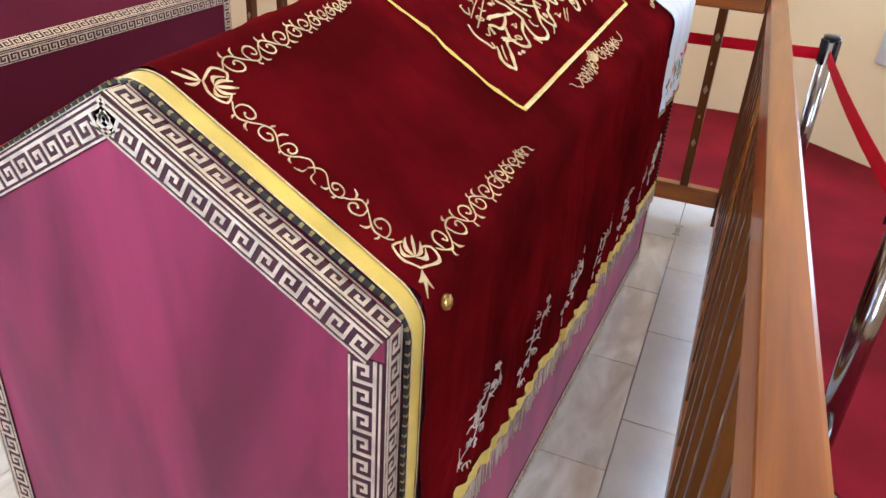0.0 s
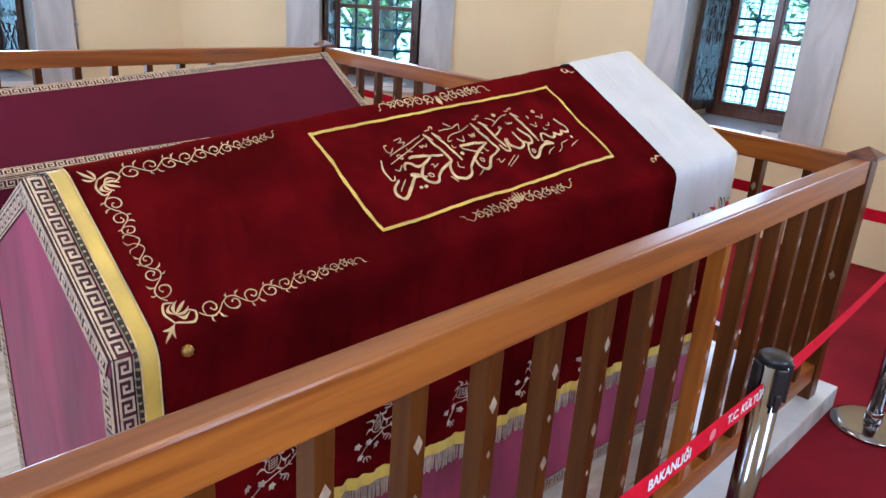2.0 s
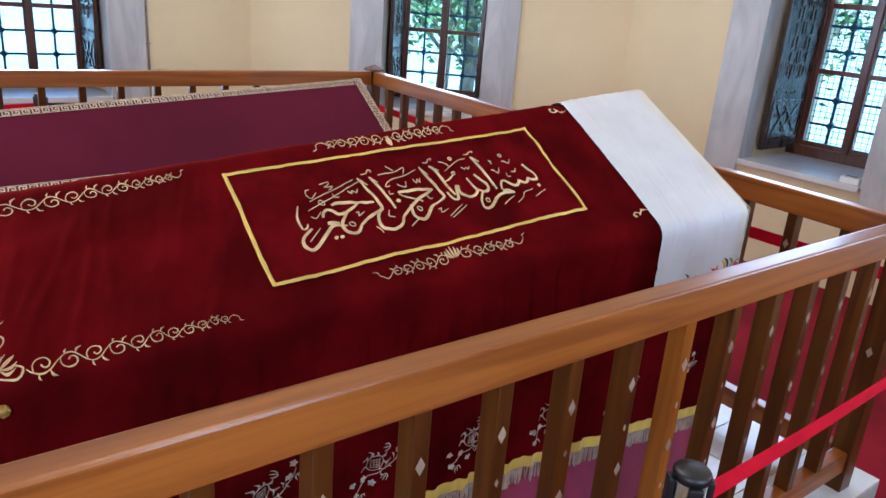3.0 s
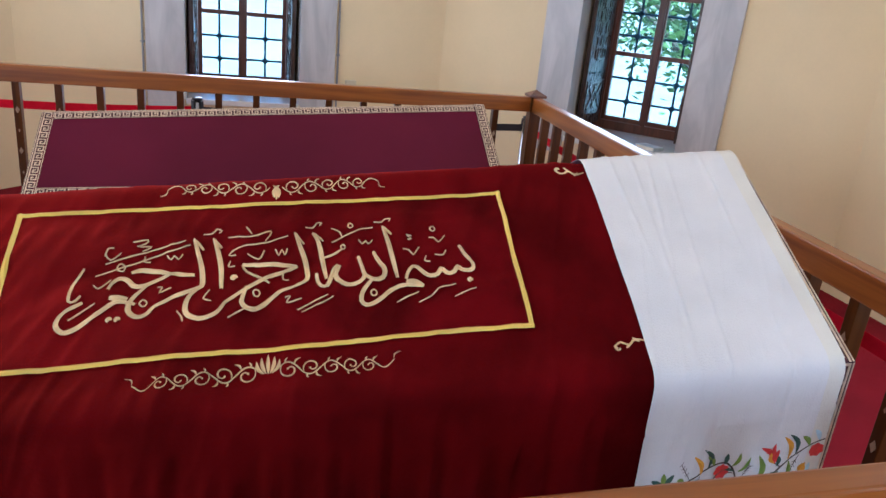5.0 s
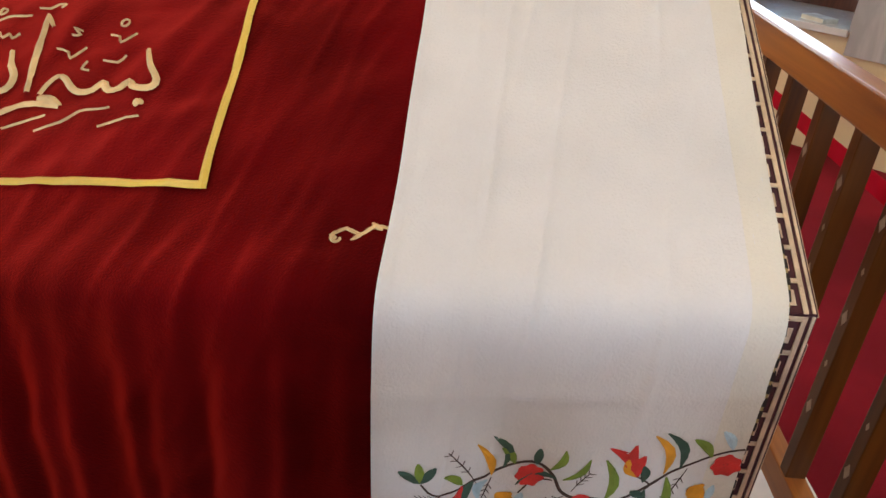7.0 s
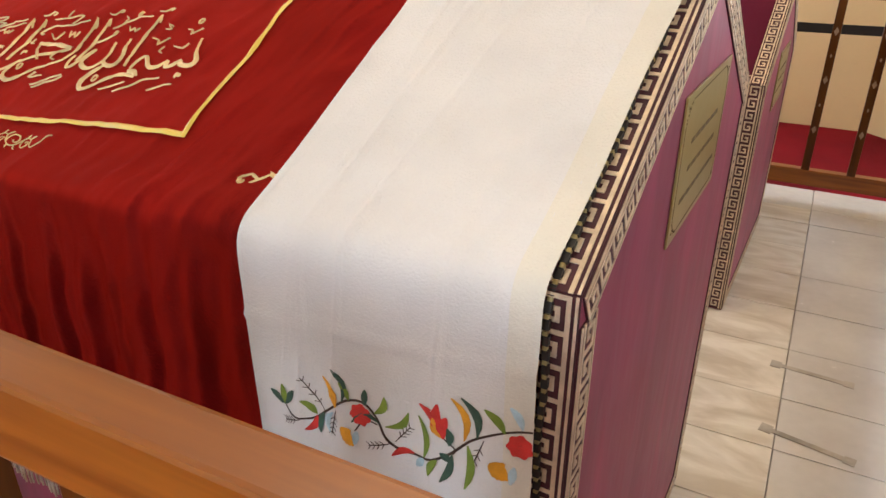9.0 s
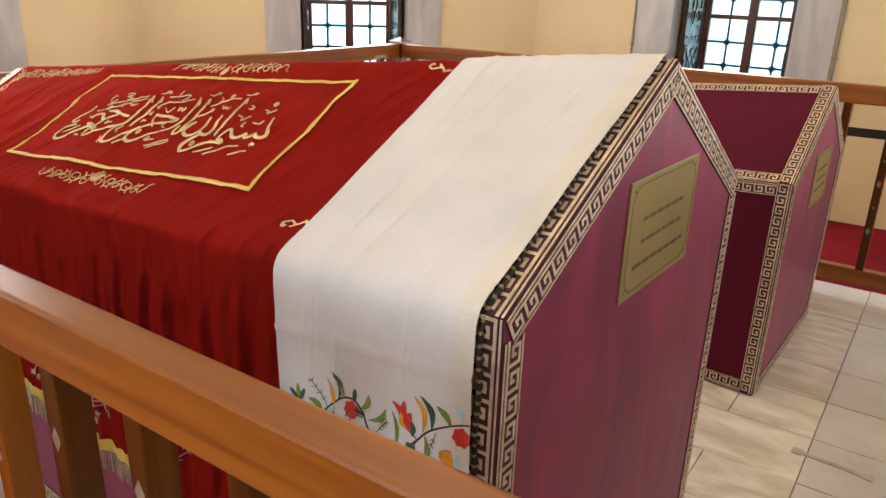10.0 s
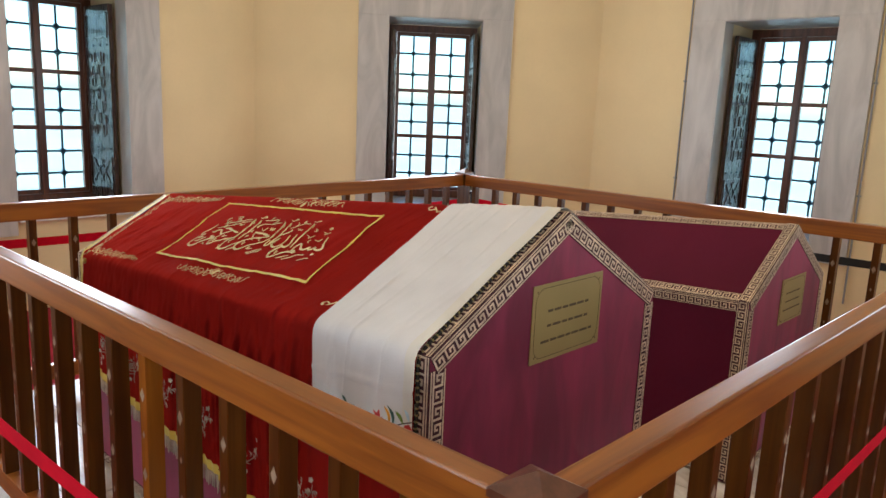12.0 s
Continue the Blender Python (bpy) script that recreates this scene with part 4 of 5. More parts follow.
# scrolls at the foot corner, round the panel and at the linen's edge
b = bmesh.new()
VX = -2.054
vine(b, cover, (VX + 0.042, 0.052), (-1.630, 0.036), 0.047, 0.0018, 0.68, 1)
vine(b, cover, (VX + 0.004, 0.100), (VX + 0.004, 0.245), 0.044, 0.0018, 0.45, -1)
vine(b, cover, (VX + 0.006, 0.385), (VX + 0.004, 0.240), 0.044, 0.0018, 0.45, 1)
vine(b, cover, (VX + 0.046, 0.434), (-1.630, 0.448), 0.047, 0.0018, 0.68, -1)
for dd, s in ((0.062, 1), (0.425, -1)):
    for k in range(3):
        leaf(b, cover, VX - 0.004, dd - s * 0.012, math.pi + s * (0.75 + 0.5 * (k - 1)), 0.038 - 0.012 * abs(k - 1), 0.0030, bend=0.15 * (k - 1))
    for k in range(5):
        leaf(b, cover, VX + 0.006, dd + s * 0.004, s * 0.7 + 0.42 * (k - 2), 0.034 - 0.004 * abs(k - 2), 0.0034, bend=0.2 * (k - 2))
    for t in (1, -1):
        stitch(b, cover, [(VX - 0.002, dd - s * 0.010), (VX + (0.030 if t > 0 else -0.012), dd - s * (0.022 if t > 0 else -0.012)), (VX + (0.042 if t > 0 else -0.004), dd - s * (0.004 if t > 0 else -0.036)), (VX + (0.030 if t > 0 else 0.012), dd + s * (0.006 if t > 0 else 0.030))], 0.0024)
part("corner_scroll", b, M_GOLD, red, "gold embroidered scroll")
for v, s, u0, u1 in ((-0.13, -1, 0.28, 0.726), (1.12, 1, 0.26, 0.712)):
    b = bmesh.new()
    mid = (u0 + u1) / 2
    for u in (u0, u1):
        p, q = panel_xd(mid + (u - mid) * 0.06, v), panel_xd(u, v + 0.025 * s)
        vine(b, cover, p, q, 0.037, 0.0017, 0.35, s if u > mid else -s)
    c = panel_xd(mid, v - 0.03 * s)
    for k in range(5):
        leaf(b, cover, c[0] + (k - 2) * 0.003, c[1] + 0.014 * s, -s * math.pi / 2 + (k - 2) * 0.24, 0.036 - 0.004 * abs(k - 2), 0.0034, bend=0.08 * (k - 2))
    part("panel_scroll", b, M_GOLD, red, "gold embroidered scroll")
for d0, s in ((0.035, 1), (0.482, -1)):
    b = bmesh.new()
    stitch(b, cover, [(-0.398, d0), (-0.420, d0 + 0.006 * s), (-0.435, d0 - 0.004 * s), (-0.450, d0 + 0.004 * s), (-0.466, d0 - 0.006 * s)], 0.0024)
    curl(b, cover, -0.458, d0, math.pi, 0.008, s, 0.0022)
    leaf(b, cover, -0.43, d0, math.pi + 0.7 * s, 0.018, 0.003)
    leaf(b, cover, -0.412, d0, math.pi - 0.7 * s, 0.016, 0.003)
    part("end_scroll", b, M_GOLD, red)

# silver flower sprays along the hem
for i in range(7):
    cx = -1.875 + 0.279 * i
    for s in (1, -1):
        b = bmesh.new()
        base = T1.run(cx) + T1.at(cx)[3] - 0.505 + 0.04 * (cx + 0.2)

        def on(x, d, o, s=s):
            return cover(x, s * d, o)
        stitch(b, on, [(cx - 0.058, base + 0.060), (cx - 0.029, base + 0.028), (cx + 0.013, base + 0.019), (cx + 0.045, base), (cx + 0.064, base - 0.023), (cx + 0.070, base - 0.048)], 0.0013, step=0.008)
        fx, fd = cx - 0.008, base - 0.010
        stitch(b, on, [(fx + 0.021 * math.cos(k * math.pi / 6), fd + 0.021 * math.sin(k * math.pi / 6)) for k in range(13)], 0.0012, taper=0.0, step=0.006)
        for k in range(4):                                # netted heart of the large flower
            o = (k - 1.5) * 0.0065
            stitch(b, on, [(fx + o, fd - 0.013), (fx + o, fd), (fx + o, fd + 0.013)], 0.0007, step=0.006)
            stitch(b, on, [(fx - 0.013, fd + o), (fx, fd + o), (fx + 0.013, fd + o)], 0.0007, step=0.006)
        for a, ln in ((-2.9, 0.022), (-2.3, 0.020), (-1.7, 0.014), (-1.0, 0.020), (-0.3, 0.022), (2.6, 0.020), (0.6, 0.016)):
            leaf(b, on, fx + 0.020 * math.cos(a), fd + 0.020 * math.sin(a), a + 0.5, ln, 0.0032, bend=0.5)
        for lx, ld in ((-0.066, 0.026), (-0.057, 0.062), (-0.035, 0.027), (-0.013, 0.045), (0.054, -0.026), (0.064, -0.061)):
            for k in range(5):
                leaf(b, on, cx + lx, base + ld, k * 2 * math.pi / 5, 0.0095, 0.0036)
        for k in range(6):
            f = k / 5
            leaf(b, on, cx + 0.010 + 0.050 * f, base + 0.018 - 0.040 * f, (-1.9 if k % 2 else 1.1), 0.020 - 0.004 * f, 0.0020, bend=0.25)
        for tx, td, ta in ((0.030, -0.046, math.pi), (0.026, 0.034, 2.2), (-0.040, 0.066, 1.4), (0.072, -0.030, 0.9)):
            for k in range(3):
                leaf(b, on, cx + tx, base + td, ta + (k - 1) * 0.55, 0.018, 0.0019, bend=0.2 * (k - 1))
        part("flower_spray", b, M_SILVER, red, "silver embroidered flower spray")

# braid and fringe
for s in (1, -1):
    b = bmesh.new()

    def braid_at(i, j, s=s):
        x = RX0 - 0.04 + (RX1 - RX0 + 0.04) * i
        return cover(x, drop(x, s) - s * 0.034 + s * 0.036 * j, 0.003 + 0.0015 * math.sin(i * 260))
    add_grid(b, 470, 3, braid_at)
    part("braid", b, M_YELLOW, red, "yellow satin braid", smooth=True)
    b = bmesh.new()
    n = 330
    rr = random.Random(9)
    for i in range(n):
        x = RX0 - 0.04 + (RX1 - RX0 + 0.04) * (i + 0.5) / n
        d = drop(x, s)
        ln = 0.048 + rr.uniform(-0.006, 0.005)
        sw = rr.uniform(-0.004, 0.004)
        w = 0.0021
        top, low = cover(x, d, 0.004), cover(x, d, 0.004) + Vector((sw, rr.uniform(-0.003, 0.001), -ln))
        X = Vector((w, 0, 0))
        quad_prism(b, [top - X, low - X * 0.8, low + X * 0.8, top + X], Vector((0, -0.0025 * s, 0)))
    tagged(part("fringe", b, M_SILVER, red, "pale gold hanging fringe"), kind="stuff")
# gold button near the foot corner
but = thing("button", cover(-2.052, 0.486), "domed filigree gold button pinned to the red cover", "button")
m = Matrix.Translation(cover(-2.052, 0.486)) @ T1.normal(-2.052, 0.486).to_track_quat("Z", "Y").to_matrix().to_4x4()
part("dome", lathe([(0.0105, 0.0), (0.0118, 0.003), (0.0100, 0.007), (0.0055, 0.0105), (0.001, 0.0115)], m, 20), M_BUTTON, but, smooth=True)
for k in range(8):
    s = bmesh.new()
    bmesh.ops.create_uvsphere(s, u_segments=8, v_segments=5, radius=0.0024)
    s.transform(m @ Matrix.Translation((0.0094 * math.cos(k * math.pi / 4), 0.0094 * math.sin(k * math.pi / 4), 0.0065)))
    part("bead", s, M_BUTTON, but, smooth=True)

# ---------------- white linen runner ----------------
LX0, LX1 = -0.403, -0.018
run_cloth = thing("linen_runner", (-0.23, 0.5, 0.7), "white linen runner with a coloured flower border, over the red cover", "linen cloth")


def lin_x(i, d):
    """Across the linen, from its inner edge to the one at the gable, which reaches the end of the tomb at the ridge alone."""
    x = LX0 + (LX1 - LX0) * i
    far = abs(d) / T1.run(x)
    inner = 0.009 * max(0.0, 1 - far * far) - 0.008 * math.exp(-((far - 1.15) / 0.35) ** 2)
    return x + (1 - i) * inner + i ** 4 * 0.016 * max(0.0, 1 - far) + 0.003 * noise.noise(Vector((i * 0.6, d * 5, 7)))


def lin_edge(x, s):
    return s * (T1.run(x) + (0.300 if s > 0 else 0.235))


b = bmesh.new()


def lin_at(i, j):
    x = LX0 + (LX1 - LX0) * i
    lo, hi = lin_edge(x, -1), lin_edge(x, 1)
    d = lo + (hi - lo) * j
    return linen(lin_x(i, d), d)


add_grid(b, 110, 190, lin_at)
part("linen", b, M_LINEN, run_cloth, smooth=True)
for ia, ib, cloth, lab in ((-0.003, 0.012, M_LINEN, ""), (0.020, 0.032, M_LINEN, ""), (0.915, 1.002, M_SELVEDGE, "cream woven selvedge")):
    b = bmesh.new()

    def border(i, j, ia=ia, ib=ib):
        k = ia + (ib - ia) * i
        x = LX0 + (LX1 - LX0) * k
        lo, hi = lin_edge(x, -1), lin_edge(x, 1)
        d = lo + (hi - lo) * j
        return linen(lin_x(k, d), d, 0.0004)
    add_grid(b, 6, 190, border)
    part("selvedge", b, cloth, run_cloth, lab, smooth=True)

CLR = {"stem": (0.060, 0.035, 0.025), "dark_green": (0.035, 0.085, 0.060), "light_green": (0.17, 0.26, 0.035), "red": (0.62, 0.035, 0.028),
       "orange": (0.72, 0.33, 0.02), "pale_blue": (0.42, 0.60, 0.68)}
INKS = {k: mat("stitch_" + k, c, 0.7, vary=0.12, scale=40, fine=500, bump=0.3) for k, c in CLR.items()}


def lx(p, q):
    """Border units: p across (0 at the inner edge to 1), q down from the top of the border."""
    x = LX0 + (LX1 - LX0) * p
    return x, T1.run(x) + 0.222 + 0.10 * (q - 1.27 * p)


def lf(col, p, q, ang, length, wide, bend=0.0):
    x, d = lx(p, q)
    g = bmesh.new()
    leaf(g, lambda x, d, o: linen(x, d, o + 0.0006), x, d, ang + 0.3, length, wide, 0.0012, bend)
    part("stitched_leaf", g, INKS[col], run_cloth)


def line(col, half, *pts):
    g = bmesh.new()
    stitch(g, linen, [lx(*p) for p in pts], half, 0.0012, 0.4, 0.006)
    part("stitched_stem", g, INKS[col], run_cloth)


line("stem", 0.0018, (0.13, 0.22), (0.17, 0.40), (0.24, 0.45), (0.30, 0.33), (0.38, 0.18), (0.45, 0.22), (0.50, 0.45), (0.53, 0.72), (0.59, 0.95), (0.67, 1.02), (0.75, 0.92), (0.82, 0.72), (0.90, 0.64), (1.0, 0.62))
line("stem", 0.0012, (0.41, 0.62), (0.45, 0.46), (0.50, 0.52))
line("stem", 0.0012, (0.73, 0.70), (0.77, 0.86), (0.76, 0.92))
for p, q, a in ((0.13, 0.2, -2.0), (0.13, 0.2, -2.9), (0.13, 0.2, -1.3)):
    lf("light_green" if a == -2.0 else "dark_green", p, q, a, 0.030, 0.0055)
for p, q, a, c, ln, bd in ((0.33, 0.30, -2.3, "orange", 0.045, 0.15), (0.36, 0.20, -2.2, "dark_green", 0.046, 0.25), (0.39, 0.17, -2.5, "light_green", 0.026, 0.1),
                           (0.25, 0.40, -2.7, "light_green", 0.028, 0.1), (0.25, 0.42, 1.9, "red", 0.030, -0.2), (0.28, 0.38, 1.5, "dark_green", 0.034, 0.1),
                           (0.45, 0.24, -1.8, "dark_green", 0.022, 0.0), (0.49, 0.36, -1.4, "light_green", 0.030, 0.2), (0.53, 0.55, -1.0, "light_green", 0.036, 0.25),
                           (0.51, 0.50, 2.6, "dark_green", 0.044, 0.3), (0.66, 1.0, -2.0, "light_green", 0.058, 0.15), (0.62, 0.98, 2.6, "red", 0.028, 0.2),
                           (0.66, 1.02, 1.9, "pale_blue", 0.022, 0.0), (0.71, 1.0, 1.7, "light_green", 0.030, 0.1), (0.76, 0.92, 1.6, "dark_green", 0.046, -0.1),
                           (0.81, 0.78, 1.3, "light_green", 0.062, -0.1), (0.80, 0.72, -2.2, "orange", 0.055, 0.2), (0.84, 0.68, -2.3, "dark_green", 0.052, 0.2),
                           (0.92, 0.64, -2.6, "light_green", 0.036, 0.1), (0.97, 0.60, -2.4, "pale_blue", 0.030, 0.1), (0.32, 0.36, 1.5, "pale_blue", 0.034, 0.2),
                           (0.42, 0.62, 1.5, "pale_blue", 0.022, 0.0), (0.75, 0.80, -2.0, "dark_green", 0.024, 0.1), (0.72, 0.90, 0.2, "dark_green", 0.018, 0.0),
                           (0.95, 1.1, 1.4, "pale_blue", 0.026, 0.0)):
    lf(c, p, q, a, ln, 0.0052, bd)
for p, q in ((0.435, 0.38), (0.965, 0.82)):
    for k in range(7):
        lf("red", p, q, k * 2 * math.pi / 7, 0.016, 0.0078)
    for k in range(4):
        lf("stem", p, q, k * math.pi / 2, 0.004, 0.0012)
    for k in range(4):
        lf("orange", p - 0.055 + 0.004 * k, q + 0.22, 0.9 + 0.3 * k, 0.024, 0.0085, 0.2)
for k, (a, ln) in enumerate(((-2.6, 0.050), (-2.05, 0.046), (-2.3, 0.030), (-1.75, 0.030))):
    lf("red" if k != 2 else "orange", 0.73, 0.70, a, ln, 0.0072, 0.18 if k == 0 else -0.12)
for p, q, a, ln in ((0.29, 0.42, -2.15, 0.062), (0.33, 0.34, 1.8, 0.040), (0.55, 0.80, 2.8, 0.036), (0.56, 0.78, -0.9, 0.030), (0.19, 0.45, 2.9, 0.026), (0.86, 0.72, 1.9, 0.045)):
    x, d = lx(p, q)
    g = bmesh.new()
    stitch(g, linen, [(x, d), (x + ln * math.cos(a), d + ln * math.sin(a))], 0.0008, 0.0010)
    for k in range(4):
        f = 0.3 + 0.2 * k
        for s in (-1, 1):
            stitch(g, linen, [(x + f * ln * math.cos(a), d + f * ln * math.sin(a)), (x + f * ln * math.cos(a) + 0.008 * math.cos(a + s * 0.8), d + f * ln * math.sin(a) + 0.008 * math.sin(a + s * 0.8))], 0.0006, 0.0010)
    part("stitched_twig", g, INKS["stem"], run_cloth)
# looped metal-thread edging with coloured scallops
for s in (1, -1):
    b = bmesh.new()
    for row in range(3):
        pts = []
        for i in range(121):
            x = LX0 + (LX1 - LX0) * i / 120
            pts.append((x, s * (abs(lin_edge(x, s)) + 0.006 + 0.006 * math.sin(i * (0.9 + 0.25 * row) + row * 2))))
        stitch(b, linen, pts, 0.0018, 0.003, 0.0, 0.003)
    part("lace", b, M_BRASS, run_cloth, "gold thread lace edging")
    for i in range(14):
        x = LX0 + (LX1 - LX0) * (i + 0.5) / 14
        g = bmesh.new()
        leaf(g, linen, x - 0.008, s * (abs(lin_edge(x, s)) - 0.001), 0.0, 0.017, 0.0045, 0.004)
        part("scallop", g, INKS["red"] if i // 2 % 2 else INKS["dark_green"], run_cloth)

# ---------------- brass plates ----------------


def plaque(x, y0, y1, z0, z1, lines):
    p = thing("plaque", (x, (y0 + y1) / 2, (z0 + z1) / 2), "engraved brass plate with notched border, fixed to the gable", "plaque", "brass plates")
    part("plate", box((x + 0.0004, y0, z0), (x + 0.0034, y1, z1), Matrix(), 0.0006), M_BRASS, p)
    g = bmesh.new()
    e = 0.011
    for a0, b0, a1, b1 in ((y0 + e + 0.03, z0 + e, y1 - e - 0.03, z0 + e + 0.0016), (y0 + e + 0.03, z1 - e, y1 - e - 0.03, z1 - e + 0.0016),
                           (y0 + e, z0 + e + 0.03, y0 + e + 0.0016, z1 - e - 0.03), (y1 - e, z0 + e + 0.03, y1 - e + 0.0016, z1 - e - 0.03)):
        add_box(g, (x + 0.0032, a0, b0), (x + 0.0039, a1, b1))
    part("border_line", g, M_ENGRAVE, p)
    for yy in (y0 + e + 0.006, y1 - e - 0.006):
        for zz in (z0 + e + 0.006, z1 - e - 0.006):
            g = bmesh.new()
            sy, sz = (1 if yy < (y0 + y1) / 2 else -1), (1 if zz < (z0 + z1) / 2 else -1)
            for k in range(5):
                add_box(g, (x + 0.0032, yy - 0.0012 + sy * 0.005 * k, zz + sz * (0.004 * math.sin(k * 1.3)) - 0.002), (x + 0.0039, yy + 0.0012 + sy * 0.005 * k, zz + sz * (0.004 * math.sin(k * 1.3)) + 0.002))
                add_box(g, (x + 0.0032, yy + sy * (0.004 * math.sin(k * 1.3)) - 0.002, zz - 0.0012 + sz * 0.005 * k), (x + 0.0039, yy + sy * (0.004 * math.sin(k * 1.3)) + 0.002, zz + 0.0012 + sz * 0.005 * k))
            part("corner_ornament", g, M_ENGRAVE, p)
    rr = random.Random(3)
    for zz, half in lines:
        g = bmesh.new()
        y = (y0 + y1) / 2 - half
        while y < (y0 + y1) / 2 + half:
            w = rr.uniform(0.018, 0.04)
            add_box(g, (x + 0.0032, y, zz - 0.0035), (x + 0.0039, min(y + w, (y0 + y1) / 2 + half), zz + 0.0035))
            y += w + 0.006
        part("text_line", g, M_ENGRAVE, p)


plaque(0.0135, 0.356, 0.680, 0.948, 1.160, ((1.085, 0.095), (1.045, 0.095), (1.003, 0.12)))
plaque(-0.0395, 2.335, 2.645, 0.668, 0.884, ((0.811, 0.09), (0.771, 0.09), (0.731, 0.11)))

# ---------------- stanchions and belts ----------------
HEAD = 0.865


def stanchion(x, y):
    st = thing("stanchion", (x, y, CARPET), "polished steel crowd barrier post with a black belt head", "barrier post", "barrier posts")
    m = Matrix.Translation((x, y, CARPET))
    part("base", lathe([(0.158, 0.0), (0.160, 0.006), (0.158, 0.013), (0.13, 0.022), (0.06, 0.030), (0.036, 0.033)], m, 48), M_CHROME, st, "flat polished steel base", True)
    part("collar", lathe([(0.034, 0.030), (0.034, 0.075), (0.031, 0.080)], m, 28), M_CHROME, st, "", True)
    part("pole", lathe([(0.0305, 0.078), (0.0305, 0.965)], m, 32), M_CHROME, st, "", True)
    part("head", lathe([(0.033, HEAD + 0.088 - 0.0), (0.0335, HEAD + 0.096), (0.034, HEAD + 0.100), (0.030, HEAD + 0.105), (0.001, HEAD + 0.1055)], Matrix.Translation((x, y, CARPET)), 32), M_PLASTIC, st, "black plastic cap", True)
    for k in range(4):
        r = m @ pose(0, 0, 0, 0, 0, 45 + 90 * k + 6)
        part("belt_clip", box((0.029, -0.013, HEAD + 0.0), (0.041, 0.013, HEAD + 0.088), r, 0.004), M_PLASTIC, st)
        part("clip_hook", box((0.039, -0.006, HEAD - 0.012), (0.045, 0.006, HEAD + 0.03), r, 0.003), M_PLASTIC, st)
    return st


POSTS = {"A": (0.672, -0.528), "B": (-1.075, -0.655), "C": (0.70, 3.80), "D": (-1.49, 3.78), "E": (-3.22, 3.75), "F": (-3.26, 1.55), "G": (-3.24, -0.70)}
for x, y in POSTS.values():
    stanchion(x, y)


def belt(a, b2, material, label, sag=0.02, zc=0.79):
    pa, pb = Vector((*POSTS[a], zc)), Vector((*POSTS[b2], zc))
    d = (pb - pa).normalized()
    side = Vector((-d.y, d.x, 0))
    pa, pb = pa + d * 0.036, pb - d * 0.036
    g = bmesh.new()
    n = 24

    def c(k):
        tw = 0.10 * math.sin(math.pi * k)
        return pa + (pb - pa) * k - Vector((0, 0, sag * 4 * k * (1 - k))), Vector((0, 0, 1)) * math.cos(tw) + side * math.sin(tw)
    rows = []
    for i in range(n + 1):
        p, up = c(i / n)
        rows.append([g.verts.new(p + up * h + side * s) for h, s in ((-0.024, -0.0008), (0.024, -0.0008), (0.024, 0.0008), (-0.024, 0.0008))])
    for r, t in zip(rows, rows[1:]):
        for q in range(4):
            g.faces.new((r[q], r[(q + 1) % 4], t[(q + 1) % 4], t[q]))
    g.faces.new(rows[0])
    g.faces.new(list(reversed(rows[-1])))
    bt = tagged(part("belt", g, material), label, "barrier belt", "barrier belts")
    return bt, pa, pb, d, side


RED_LABEL = "bright red webbing belt stretched between barrier posts"
belt("A", "B", M_BELT, RED_LABEL)
belt("C", "A", M_BELT, RED_LABEL)
belt("D", "C", M_BELTBLK, "black webbing belt stretched between barrier posts")
belt("E", "D", M_BELT, RED_LABEL)
belt("F", "E", M_BELT, RED_LABEL)
belt("G", "F", M_BELT, RED_LABEL)
bt, pa, pb, d, side = belt("G", "B", M_BELT, "bright red webbing belt with white printed words", sag=0.012)


def words(text, k, size):
    cu = bpy.data.curves.new("printed_words", "FONT")
    cu.body, cu.size, cu.align_x, cu.align_y = text, size, "CENTER", "CENTER"
    cu.extrude, cu.offset = 0.0002, 0.0006
    cu.materials.append(M_WHITE)
    o = new("printed_words", cu)
    o.parent = bt
    p = pa + (pb - pa) * k - Vector((0, 0, 0.012 * 4 * k * (1 - k))) - side * 0.0016
    tw = 0.10 * math.sin(math.pi * k)
    up = Vector((0, 0, 1)) * math.cos(tw) + side * math.sin(tw)
    m = Matrix((d, up, d.cross(up))).transposed().to_4x4()
    m.translation = p + d.cross(up) * 0.0008
    o.matrix_basis = m
    return m


L = (pb - pa).length
words("T.C. KÜLTÜR", 1 - 0.075 / L, 0.030)
words("BAKANLIĞI", 1 - 0.385 / L, 0.030)
words("T.C. KÜLTÜR", 1 - 1.02 / L, 0.030)
words("BAKANLIĞI", 1 - 1.33 / L, 0.030)
for back in (0.225, 1.17):
    k = 1 - back / L
    p = pa + (pb - pa) * k - Vector((0, 0, 0.012 * 4 * k * (1 - k))) - side * 0.0022
    g = bmesh.new()
    fr = Matrix((d, Vector((0, 0, 1)), -side)).transposed().to_4x4()
    fr.translation = p
    add_lathe(g, [(0.0125, 0.0), (0.0125, 0.0006)], fr, 20)
    part("emblem", g, mat("pale_red_print", (0.70, 0.20, 0.20), 0.6, vary=0.05), bt, "pale round emblem")

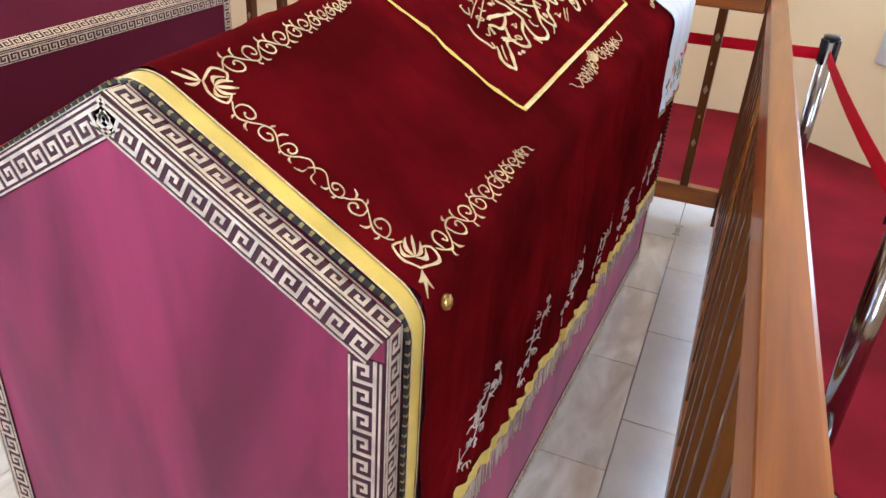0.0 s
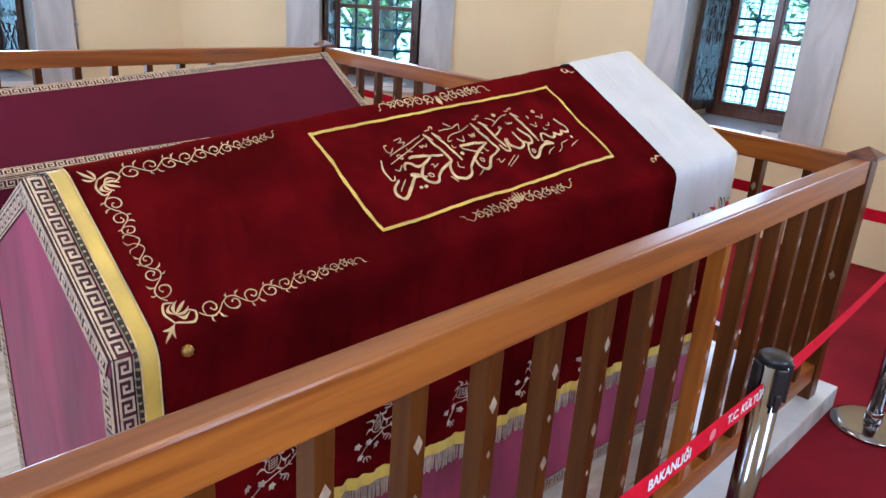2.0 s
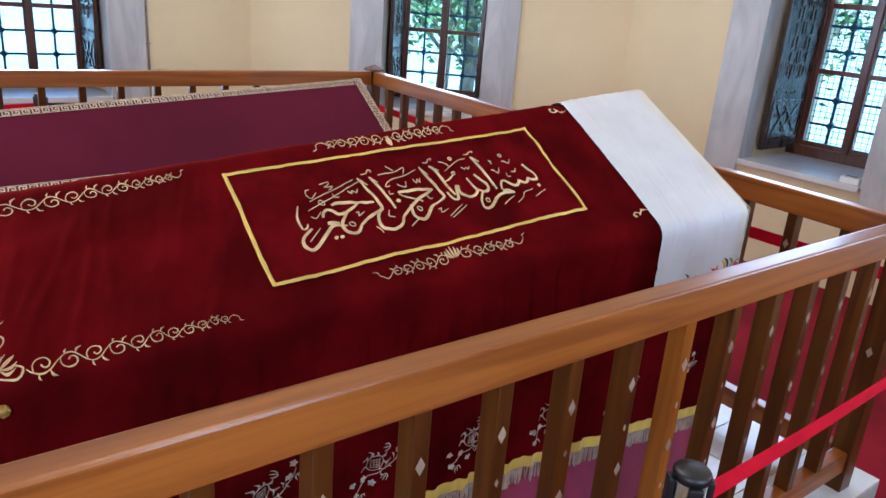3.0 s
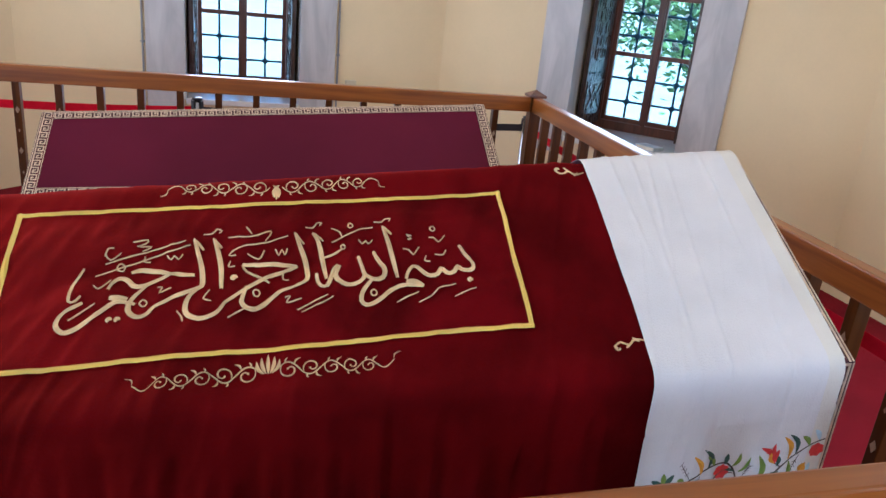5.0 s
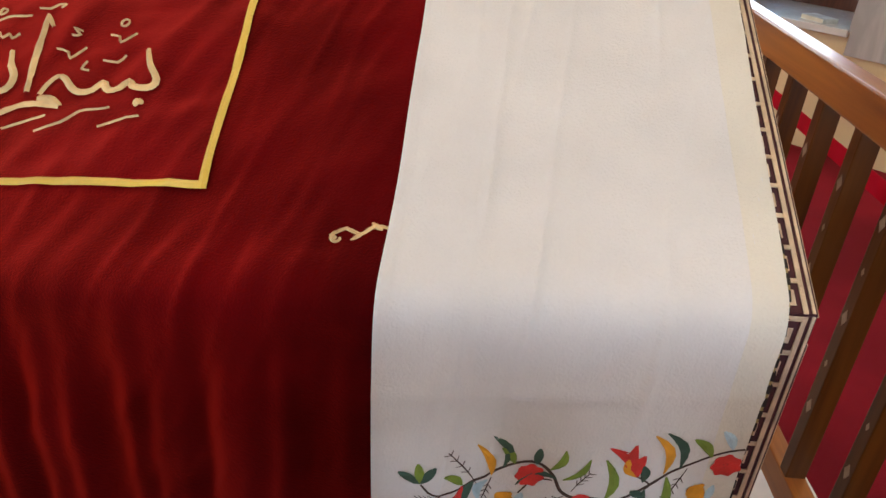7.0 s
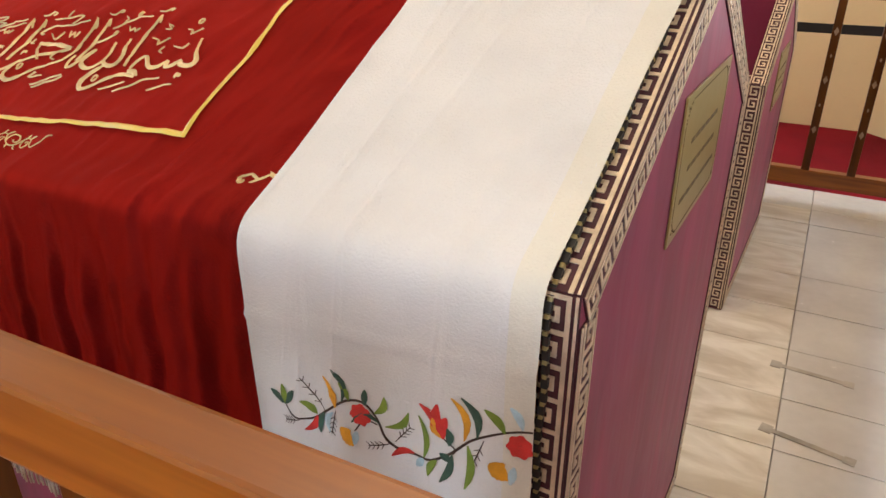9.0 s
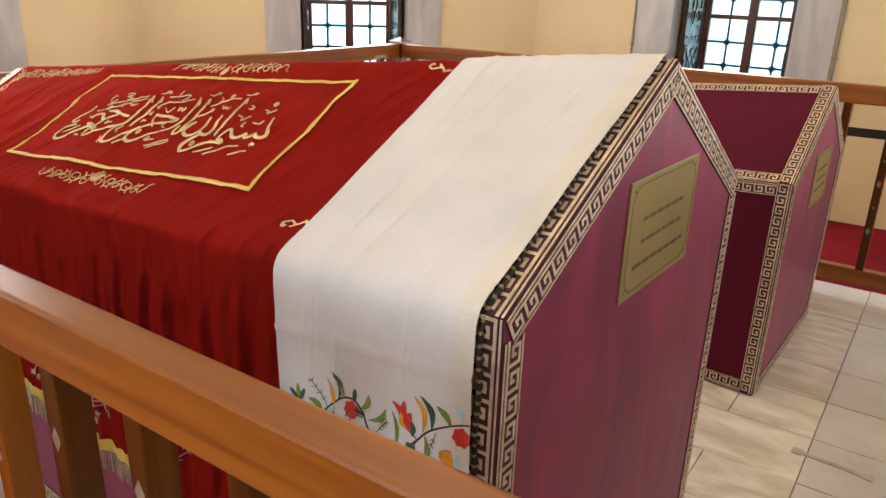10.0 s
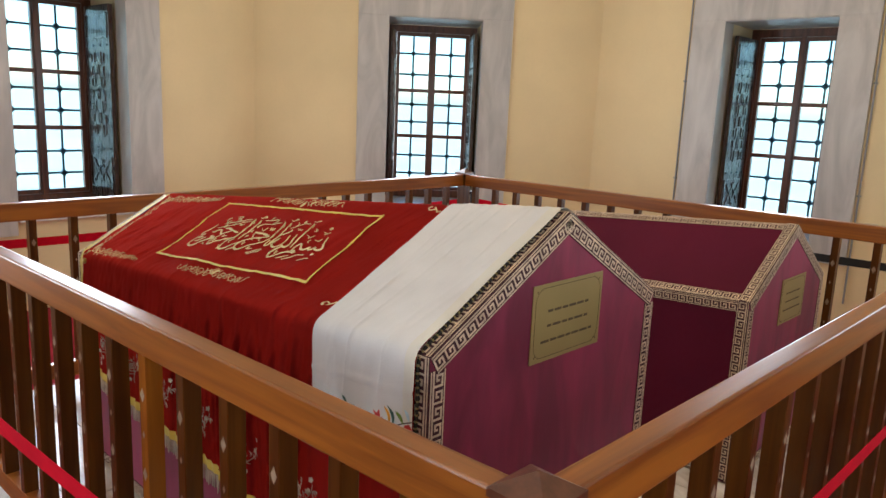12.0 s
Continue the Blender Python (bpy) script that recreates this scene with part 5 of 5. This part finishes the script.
# ---------------- things on the sills ----------------
m = facet(1) @ Matrix.Translation((-0.225, 0.07, OPEN_LOW + 0.0125)) @ pose(0, 0, 0, 0, 0, 24)
bk = thing("book", m.translation, "small pale book lying on the window sill", "book")
part("pages", box((-0.085, -0.055, 0.003), (0.083, 0.055, 0.025), m), M_PAPER, bk)
for z in (0.0, 0.025):
    part("cover_board", box((-0.088, -0.058, z), (0.088, 0.058, z + 0.003), m, 0.001), M_COVER, bk)
part("spine", box((-0.091, -0.058, 0.0), (-0.088, 0.058, 0.028), m), M_COVER, bk)
m = facet(0) @ Matrix.Translation((-0.355, 0.02, OPEN_LOW + 0.0125)) @ pose(0, 0, 0, 0, 0, -8)
bx = thing("tissue_box", m.translation, "small white carton with dark spectacles on it, on the window sill", "carton")
part("carton", box((-0.06, -0.04, 0.0), (0.06, 0.04, 0.04), m, 0.004), M_WHITE, bx)
g = bmesh.new()
for s in (-1, 1):
    grey_line(g, [m @ Vector((s * 0.022 + 0.016 * math.cos(a), 0.014 * math.sin(a), 0.044)) for a in [i * 0.6283 for i in range(11)]], 0.002)
grey_line(g, [m @ Vector((-0.006, 0, 0.044)), m @ Vector((0.006, 0, 0.044))], 0.002)
part("spectacle_rim", g, M_PLASTIC, bx)

m = facet(2) @ Matrix.Translation((-0.86, 0, 0.80))
sb = thing("junction_box", m.translation, "small cream junction box fixed to the plaster wall", "junction box")
part("box_body", box((-0.045, -0.035, -0.06), (0.045, 0.0, 0.06), m, 0.006), mat("cream_plastic", (0.55, 0.48, 0.34), 0.5, vary=0.05), sb)
part("box_lid", box((-0.040, -0.039, -0.055), (0.040, -0.035, 0.055), m, 0.002), mat("cream_plastic_lid", (0.58, 0.51, 0.37), 0.5, vary=0.05), sb)

# ---------------- outdoors ----------------
g = bmesh.new()
quad_prism(g, [Vector((1500 * math.cos(a), 1500 * math.sin(a), -0.95)) for a in [i * math.pi / 16 for i in range(32)]], Vector((0, 0, 0.2)))
tagged(part("ground", g, M_GROUND), "garden ground around the building", "ground", kind="structure")


def tree(x, y, height, spread, seed, count):
    t = thing("tree", (x, y, -0.75), "leafy green garden tree outside the window", "tree", "garden trees")
    rr = random.Random(seed)
    g = bmesh.new()
    limbs = [([Vector((x, y, -0.75)), Vector((x + 0.1, y, height * 0.25)), Vector((x + 0.05, y + 0.1, height * 0.6))], 0.11)]
    tips = []
    for k in range(11):
        a, z = rr.uniform(0, 6.28), height * rr.uniform(0.12, 0.6)
        s = Vector((x + 0.08, y + 0.03, z))
        e = s + Vector((math.cos(a) * spread * rr.uniform(0.5, 1), math.sin(a) * spread * rr.uniform(0.5, 1), rr.uniform(0.2, 0.35) * height))
        limbs.append(([s, (s + e) / 2 + Vector((0, 0, 0.1)), e], 0.035))
        tips += [s + (e - s) * f for f in (0.45, 0.7, 0.9, 1.0)]
    for pts, r in limbs:
        grey_line(g, pts, r, 7)
    part("trunk", g, M_BARK, t)
    vs, fs = [], []
    for i in range(count):
        c = rr.choice(tips) + Vector((rr.gauss(0, 0.32), rr.gauss(0, 0.32), rr.gauss(0, 0.30)))
        a = Vector((rr.uniform(-1, 1), rr.uniform(-1, 1), rr.uniform(-0.6, 0.6))).normalized()
        w = a.cross(Vector((rr.uniform(-1, 1), rr.uniform(-1, 1), rr.uniform(-1, 1)))).normalized()
        ln = rr.uniform(0.05, 0.10)
        o = len(vs)
        vs += [c - a * ln, c + w * ln * 0.38, c + a * ln, c - w * ln * 0.38]
        fs.append((o, o + 1, o + 2, o + 3))
    me = bpy.data.meshes.new("crown")
    me.from_pydata([v - t.location for v in vs], [], fs)
    me.materials.append(M_LEAF)
    o = new("crown", me)
    o.parent = t


tree(4.4, 7.4, 3.2, 1.3, 2, 2600)
tree(6.6, 6.4, 3.6, 1.5, 5, 2600)
tree(5.4, 9.4, 4.2, 1.8, 7, 3000)
tree(9.0, 5.0, 3.4, 1.4, 11, 2200)
tree(9.2, 0.4, 3.6, 1.6, 13, 2600)
tree(8.2, 2.7, 3.4, 1.5, 17, 2600)
